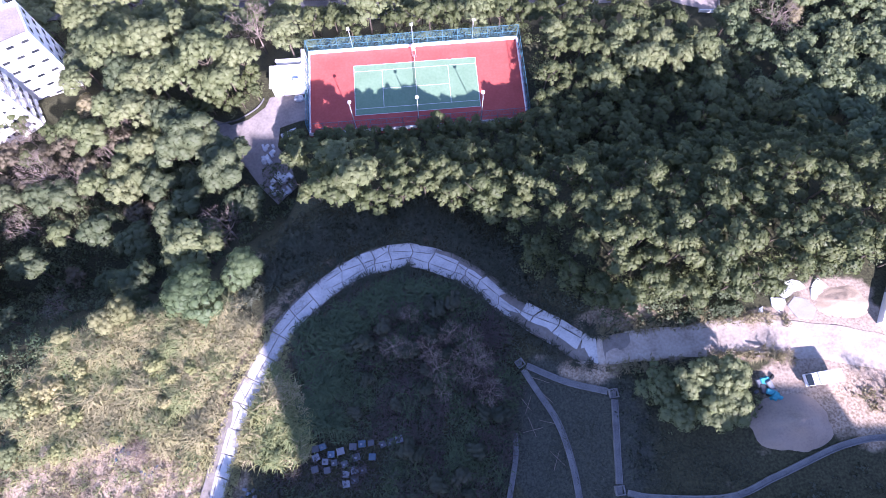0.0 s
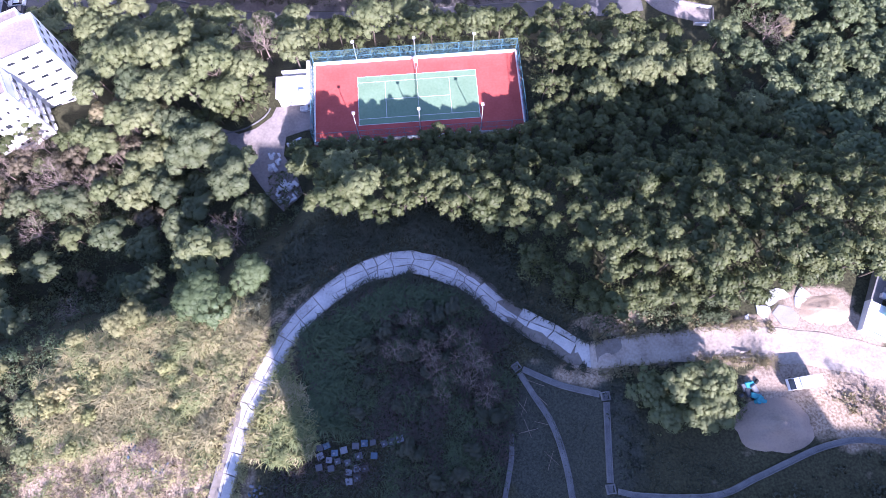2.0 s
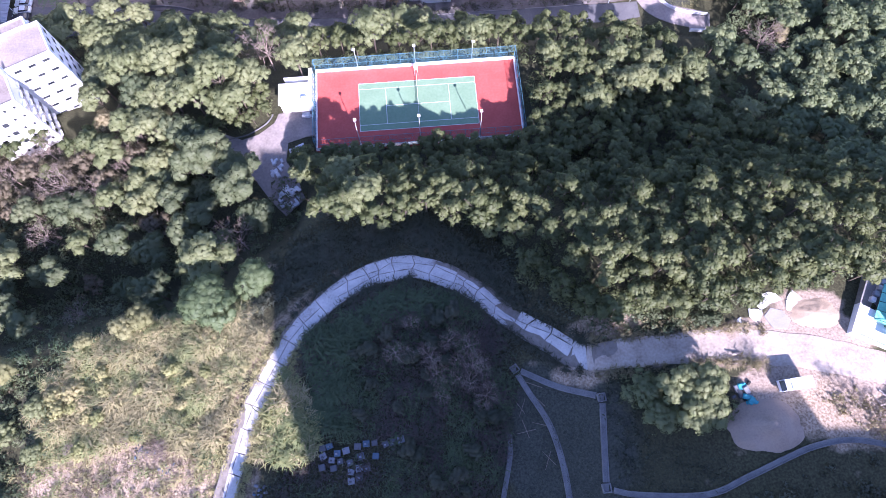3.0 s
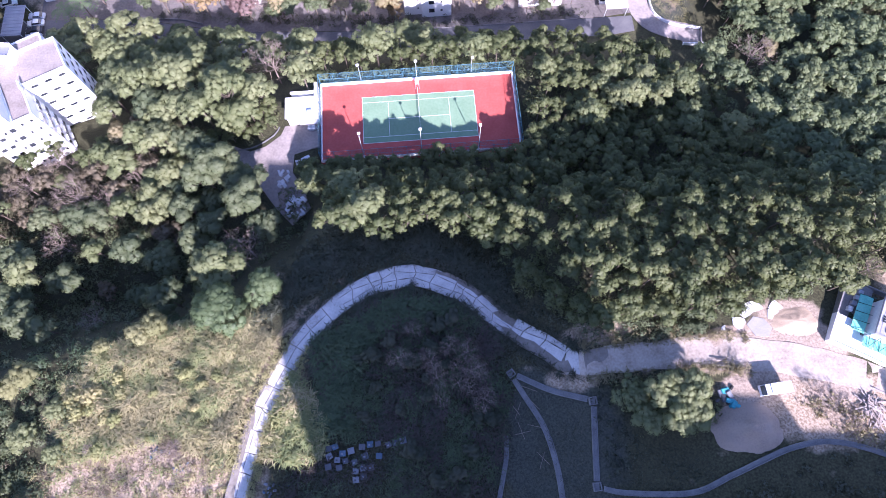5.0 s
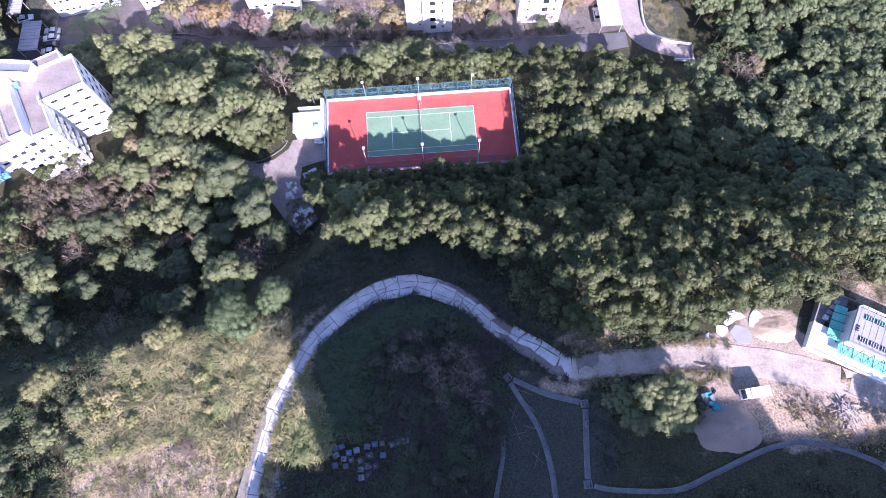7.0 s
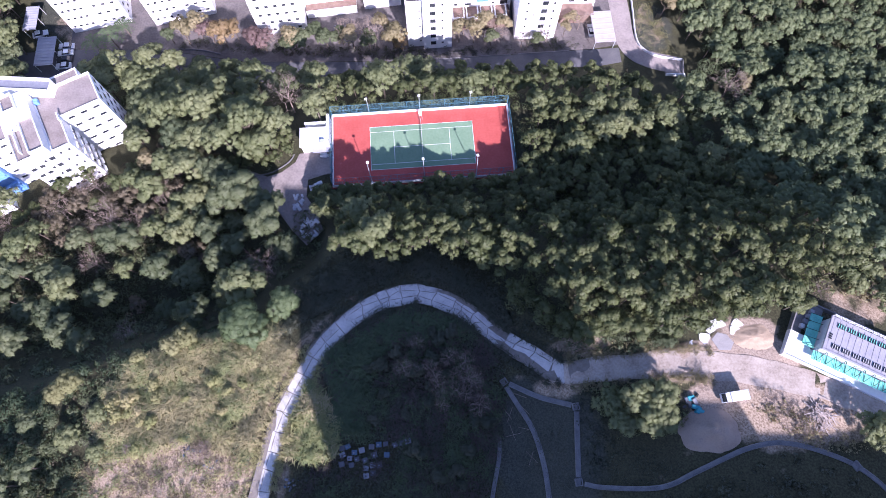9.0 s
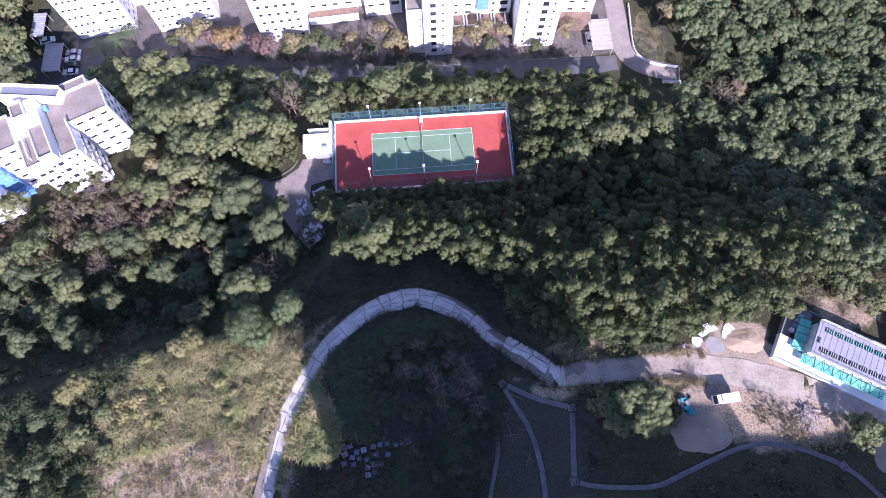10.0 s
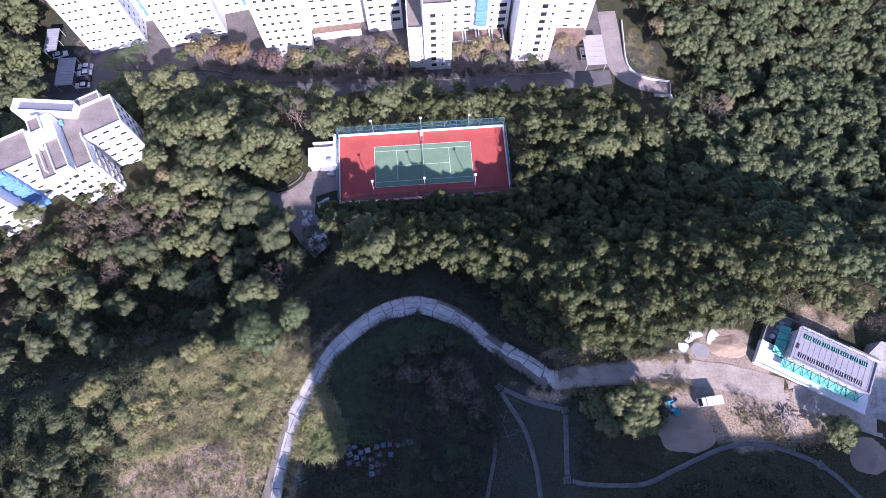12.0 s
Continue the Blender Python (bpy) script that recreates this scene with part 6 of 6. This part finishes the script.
# ---- building site ----
def truck(x, y, turn):
    t = anchor("box_truck", pose(x, y, lie(x, y) + 0.05, 0, 0, turn), "small white box truck parked on the dusty site", "truck")
    part("cargo_box", boxes((-1.0, 2.3, -0.88, 0.88, 0.6, 2.15), bevel=0.05), PAINTS[2], t, "white cargo box")
    cab = part("cab", prism([(-2.35, 0.5), (-1.02, 0.5), (-1.02, 1.9), (-1.75, 1.9), (-2.3, 1.2)], 1.7), PAINTS[2], t)
    part("windscreen", prism([(-2.3, 1.25), (-1.82, 1.86), (-1.9, 1.9), (-2.4, 1.25)], 1.5), GLASS, cab)
    for s in (-0.87, 0.87):
        part("side_window", boxes((-1.8, -1.2, s - 0.02, s + 0.02, 1.2, 1.72)), GLASS, cab)
        part("mirror", boxes((-2.25, -2.15, s * 1.15 - 0.06, s * 1.15 + 0.06, 1.3, 1.6), bevel=0.01), TYRE, cab)
        part("headlight", boxes((-2.4, -2.32, s * 0.7 - 0.15, s * 0.7 + 0.15, 0.65, 0.85)), LAMP, cab)
    part("chassis", boxes((-2.1, 2.2, -0.5, 0.5, 0.35, 0.6)), TYRE, t)
    part("rear_rail", rods(((2.38, -0.85, 2.1), (2.38, 0.85, 2.1), 0.05), ((2.38, -0.85, 0.7), (2.38, -0.85, 2.1), 0.04), ((2.38, 0.85, 0.7), (2.38, 0.85, 2.1), 0.04), n=6), STEEL, t)
    t.scale = (0.84, 0.86, 0.92)
    wheels(t, [(a, b) for a in (-1.6, 1.35) for b in (-0.72, 0.72)], 0.33, 0.22)


truck(45.95, -61.3, 4)
SAND = [material(n, [tuple(v * 0.8 for v in c), c, tuple(v * 1.12 for v in c)], 0.5, 0.95, bump=0.5) for n, c in (("brown spoil", (0.3, 0.24, 0.19)), ("yellow sand", (0.4, 0.31, 0.215)))]


def mound(name, x, y, rx, ry, tall, mat, label):
    bm = bmesh.new()
    n, m = 40, 14
    rings = []
    for j in range(m + 1):
        f = j / m
        ring = []
        for i in range(n):
            a = 2 * math.pi * i / n
            w = f * (1 + 0.12 * noise.noise((math.cos(a) * 2, math.sin(a) * 2, x)))
            px, py = x + math.cos(a) * rx * w, y + math.sin(a) * ry * w
            h = tall * (1 - f ** 1.3) + 0.45 * tall * noise.noise((px * 0.38, py * 0.38, 2)) * (1 - f * f) + 0.2 * tall * abs(noise.noise((px * 0.8, py * 0.8, 2))) * (1 - f) + 0.1 * noise.noise((px * 1.6, py * 1.6, 7)) + 0.06 * noise.noise((px * 4, py * 4, 7))
            ring.append(bm.verts.new((px, py, lie(px, py) + h - 0.25 * f)))
        rings.append(ring)
    for a, b in zip(rings[1:], rings[2:]):
        for i in range(n):
            bm.faces.new((a[i], b[i], b[(i + 1) % n], a[(i + 1) % n]))
    bm.faces.new(rings[1])
    bmesh.ops.delete(bm, geom=rings[0], context="VERTS")
    bmesh.ops.recalc_face_normals(bm, faces=bm.faces[:])
    o = part(name, bm, mat)
    for p in o.data.polygons:
        p.use_smooth = True
    tagged(o, label, "mound")


mound("spoil_mound", 41.6, -66.2, 5.0, 3.7, 2.3, SAND[0], "broad heap of brown spoil at the site's edge")
mound("sand_mound", 51.8, -52.2, 4.8, 3.0, 0.55, SAND[1], "heap of yellowish sand beside the dusty track")
mound("spoil_mound", 70.5, -72, 4, 3.4, 1.4, SAND[0], "small heap of brown spoil below the shrub")
TEAL = material("teal plastic sheet", [(0.02, 0.2, 0.24), (0.05, 0.32, 0.36)], 1.2, 0.5)
GREENNET = material("sea-green netting", [(0.1, 0.42, 0.34), (0.16, 0.55, 0.45), (0.22, 0.62, 0.52)], 0.8, 0.7)
GREYTARP = material("grey cement", [(0.27, 0.26, 0.25), (0.36, 0.35, 0.33)], 0.8, 0.9, bump=0.3)
for k in range(16):
    x, y, s = 39.9 + rng.normal() * 0.8, -61.7 + rng.normal() * 1.1, rng.uniform(0.25, 0.6)
    o = part("sack", boxes((-s, s, -s * 0.6, s * 0.6, -0.1, s * 0.7), bevel=0.1), (TEAL, CRATE[1], TYRE, TEAL, CRATE[2])[k % 5])
    o.matrix_world = pose(x, y, lie(x, y) + 0.05, rng.uniform(-15, 15), rng.uniform(-15, 15), rng.uniform(0, 180))
    tagged(o, "sack or sheeted bundle dumped beside the bush", "sack", "dumped sacks")
for x, y, r in ((44.2, -51.9, 1.5), (45.6, -50.6, 1.0), (47.2, -49.8, 1.7), (49.2, -51.2, 1.5), (50.0, -49.8, 1.4), (41.8, -52.3, 0.6)):
    outline = [(math.cos(a) * r * k, math.sin(a) * r * 0.7 * k) for a, k in ((2 * math.pi * i / 7 + rng.uniform(-0.3, 0.3), rng.uniform(0.6, 1.15)) for i in range(7))]
    bm = bmesh.new()
    top = [bm.verts.new((px, py, 0.03 + rng.uniform(-0.02, 0.03))) for px, py in outline]
    low_edge = [bm.verts.new((px, py, -0.25)) for px, py in outline]
    crest = bm.verts.new((0, 0, 0.06))
    for i in range(7):
        bm.faces.new((top[i], top[(i + 1) % 7], crest))
        bm.faces.new((low_edge[i], low_edge[(i + 1) % 7], top[(i + 1) % 7], top[i]))
    bmesh.ops.recalc_face_normals(bm, faces=bm.faces[:])
    o = part("white_sheet", bm, BLOCK)
    o.matrix_world = pose(x, y, lie(x, y) + 0.02, 0, 0, rng.uniform(0, 360))
    tagged(o, "crumpled whitish sheet lying beside the dusty track", "sheet", "white sheets")
tagged(paved("pavement", [(45.2, -52.0), (46.4, -50.9), (47.8, -51.4), (48.6, -52.8), (47.8, -54), (46.0, -53.8)], GREYTARP, 0.12, "patch of fresh grey cement beside the track"), "", "pavement")
WOOD = material("weathered timber", [(0.22, 0.18, 0.15), (0.34, 0.29, 0.25), (0.45, 0.4, 0.36)], 1.5, 0.85, per_object=0.3)
for k in range(110):
    x, y = 58.3 + rng.normal() * 1.0, -65.2 + rng.normal() * 1.0
    length, a = rng.uniform(0.6, 2.0), rng.choice([0.3, 1.9]) + rng.normal() * 0.6
    z = lie(x, y) + 0.15 + max(0, 0.9 - 0.35 * math.hypot(x - 58.3, y + 65.2)) * rng.random()
    d = Vector((math.cos(a), math.sin(a), rng.uniform(-0.08, 0.12))) * length / 2
    o = part("plank", boxes((-length / 2, length / 2, -0.07, 0.07, -0.03, 0.03)), WOOD)
    o.matrix_world = Matrix.Translation((x, y, z)) @ d.to_track_quat("X", "Z").to_matrix().to_4x4()
    tagged(o, "weathered plank in a heap of demolition timber", "plank", "demolition timber")
for k in range(6):
    o = part("plank", boxes((-1.6, 1.6, -0.08, 0.08, 0, 0.08)), WOOD)
    x, y = 42 + rng.uniform(-1.2, 1.2), -56.6 - 0.3 * k
    o.matrix_world = pose(x, y, lie(x, y) + 0.06, 0, 0, rng.uniform(-6, 6))
    tagged(o, "weathered plank lying on the dusty track", "plank", "planks on the track")


def site_building():
    s = anchor("site_building", pose(67.3, -56.2, 24.9, 0, 0, -31.3), "low grey-roofed building with rows of roof vents and sea-green netting", "building")
    part("wall", boxes((-6.5, 6.5, -2.7, 2.7, -1, 3.0)), GREYWALL, s)
    part("roof", boxes((-6.75, 6.75, -2.95, 2.95, 3.0, 3.25), bevel=0.04), ROOFMETAL, s, "pale grey metal roof")
    part("roof_edge", boxes((-6.8, -6.6, -2.95, 2.95, 3.25, 3.5), (6.6, 6.8, -2.95, 2.95, 3.25, 3.5), (-6.6, 6.6, -2.95, -2.8, 3.25, 3.45)), ROOFMETAL, s)
    for k in range(14):
        part("roof_seam", boxes((-6.2 + k * 0.95, -6.16 + k * 0.95, -2.7, 2.7, 3.252, 3.29)), ROOFMETAL, s)
    for y in (-1.85, 1.7):
        for k in range(7):
            x = -4.9 + k * 1.6
            v = part("roof_vent", boxes((x - 0.62, x + 0.62, y - 0.36, y + 0.36, 3.3, 3.42)), PANE, s, "dark louvred roof vent")
            for j in range(4):
                part("slat", boxes((x - 0.58 + j * 0.36, x - 0.5 + j * 0.36, y - 0.34, y + 0.34, 3.42, 3.47)), GREENNET if y > 0 else FRAME, v)
    for k in range(3):
        part("hatch", boxes((-6.3, -5.9, -0.9 + k * 0.35, -0.68 + k * 0.35, 3.3, 3.4)), PANE, s)
    for k in range(11):
        part("rail_post", rods(((-6.7 + k * 1.34, 2.85, 3.25), (-6.7 + k * 1.34, 2.85, 4.3), 0.03)), LAMP, s)
    for h in (3.7, 4.0, 4.3):
        part("handrail", rods(((-6.8, 2.85, h), (6.8, 2.85, h), 0.03)), LAMP, s)
    for k in range(9):
        x = -6.2 + k * 1.5
        part("awning", boxes((x - 0.72, x + 0.72, -4.5, -3.0, 1.3 + 0.1 * (k % 2), 1.36 + 0.1 * (k % 2))), GREENNET, s, "sea-green netting awning")
        part("strut", rods(((x - 0.7, -2.9, 2.5), (x, -4.4, 1.5), 0.05)), DARKGREEN, s)
        part("strut", rods(((x + 0.7, -2.9, 2.5), (x, -4.4, 1.5), 0.05)), DARKGREEN, s)
    part("net_screen", boxes((-8.7, -6.85, -2.6, 3.0, 0.9, 0.97)), GREENNET, s, "sea-green netting screen")
    for k in range(5):
        part("net_frame", rods(((-8.8, -2.5 + k * 1.35, 1.0), (-6.8, -2.5 + k * 1.35, 1.6), 0.05)), DARKGREEN, s)
    part("podium", boxes((-10.6, 8.6, -5.3, -2.7, -2, 0.4), (-10.6, -7.0, -2.7, -1.0, -2, 0.4), (6.5, 8.6, -2.7, 2.4, -2, 0.2)), WHITE, s, "white rendered podium")
    part("podium_wall", boxes((-10.6, 8.6, -5.5, -5.3, -2, 0.75), (-10.8, -10.6, -5.5, -1.0, -2, 0.75)), WHITE, s)
    part("yard_floor", boxes((-10.6, -6.5, -1.0, 5.0, -2, -0.35)), KERB, s, "dark concrete yard floor")
    part("yard_wall", boxes((-10.8, -10.6, -1.0, 5.0, -2, 0.6), (-10.6, 9, 5.0, 5.15, -2, 0.1)), KERB, s)
    part("pipe", rods(((7.0, -2, 0.5), (8.5, -1.5, 0.5), 0.1), ((8.5, -1.5, 0.5), (8.2, 1.8, 0.5), 0.1), ((7.2, -2.4, 0.4), (7.6, 1.8, 0.4), 0.08)), STEEL, s)
    for k in range(4):
        part("bench", boxes((-9.4 + 0.25 * k, -8.7 + 0.25 * k, 0.2 + k * 1.0, 0.9 + k * 1.0, -0.35, 0.3), bevel=0.05), (BLOCK, SHEETDARK, FRAME, SHEETDARK)[k], s)


DARKGREEN = material("dark green steel", [(0.02, 0.09, 0.07), (0.04, 0.14, 0.11)], 2, 0.6)
ROOFMETAL = material("pale grey metal roofing", [(0.24, 0.24, 0.265), (0.29, 0.29, 0.315), (0.335, 0.335, 0.355)], 0.5, 0.55)
site_building()

paved("pavement", [(73.4, -60.2), (72.2, -65.4), (86, -71), (90, -58), (79, -53.2), (76.2, -55.2)], CONCRETE, 0.0, "pale concrete apron at the end of the site building", z=24.7, thick=7)


# the models have been copied and are not part of the place
for k in MODELS:
    for o in (*k.children_recursive, k):
        bpy.data.objects.remove(o)
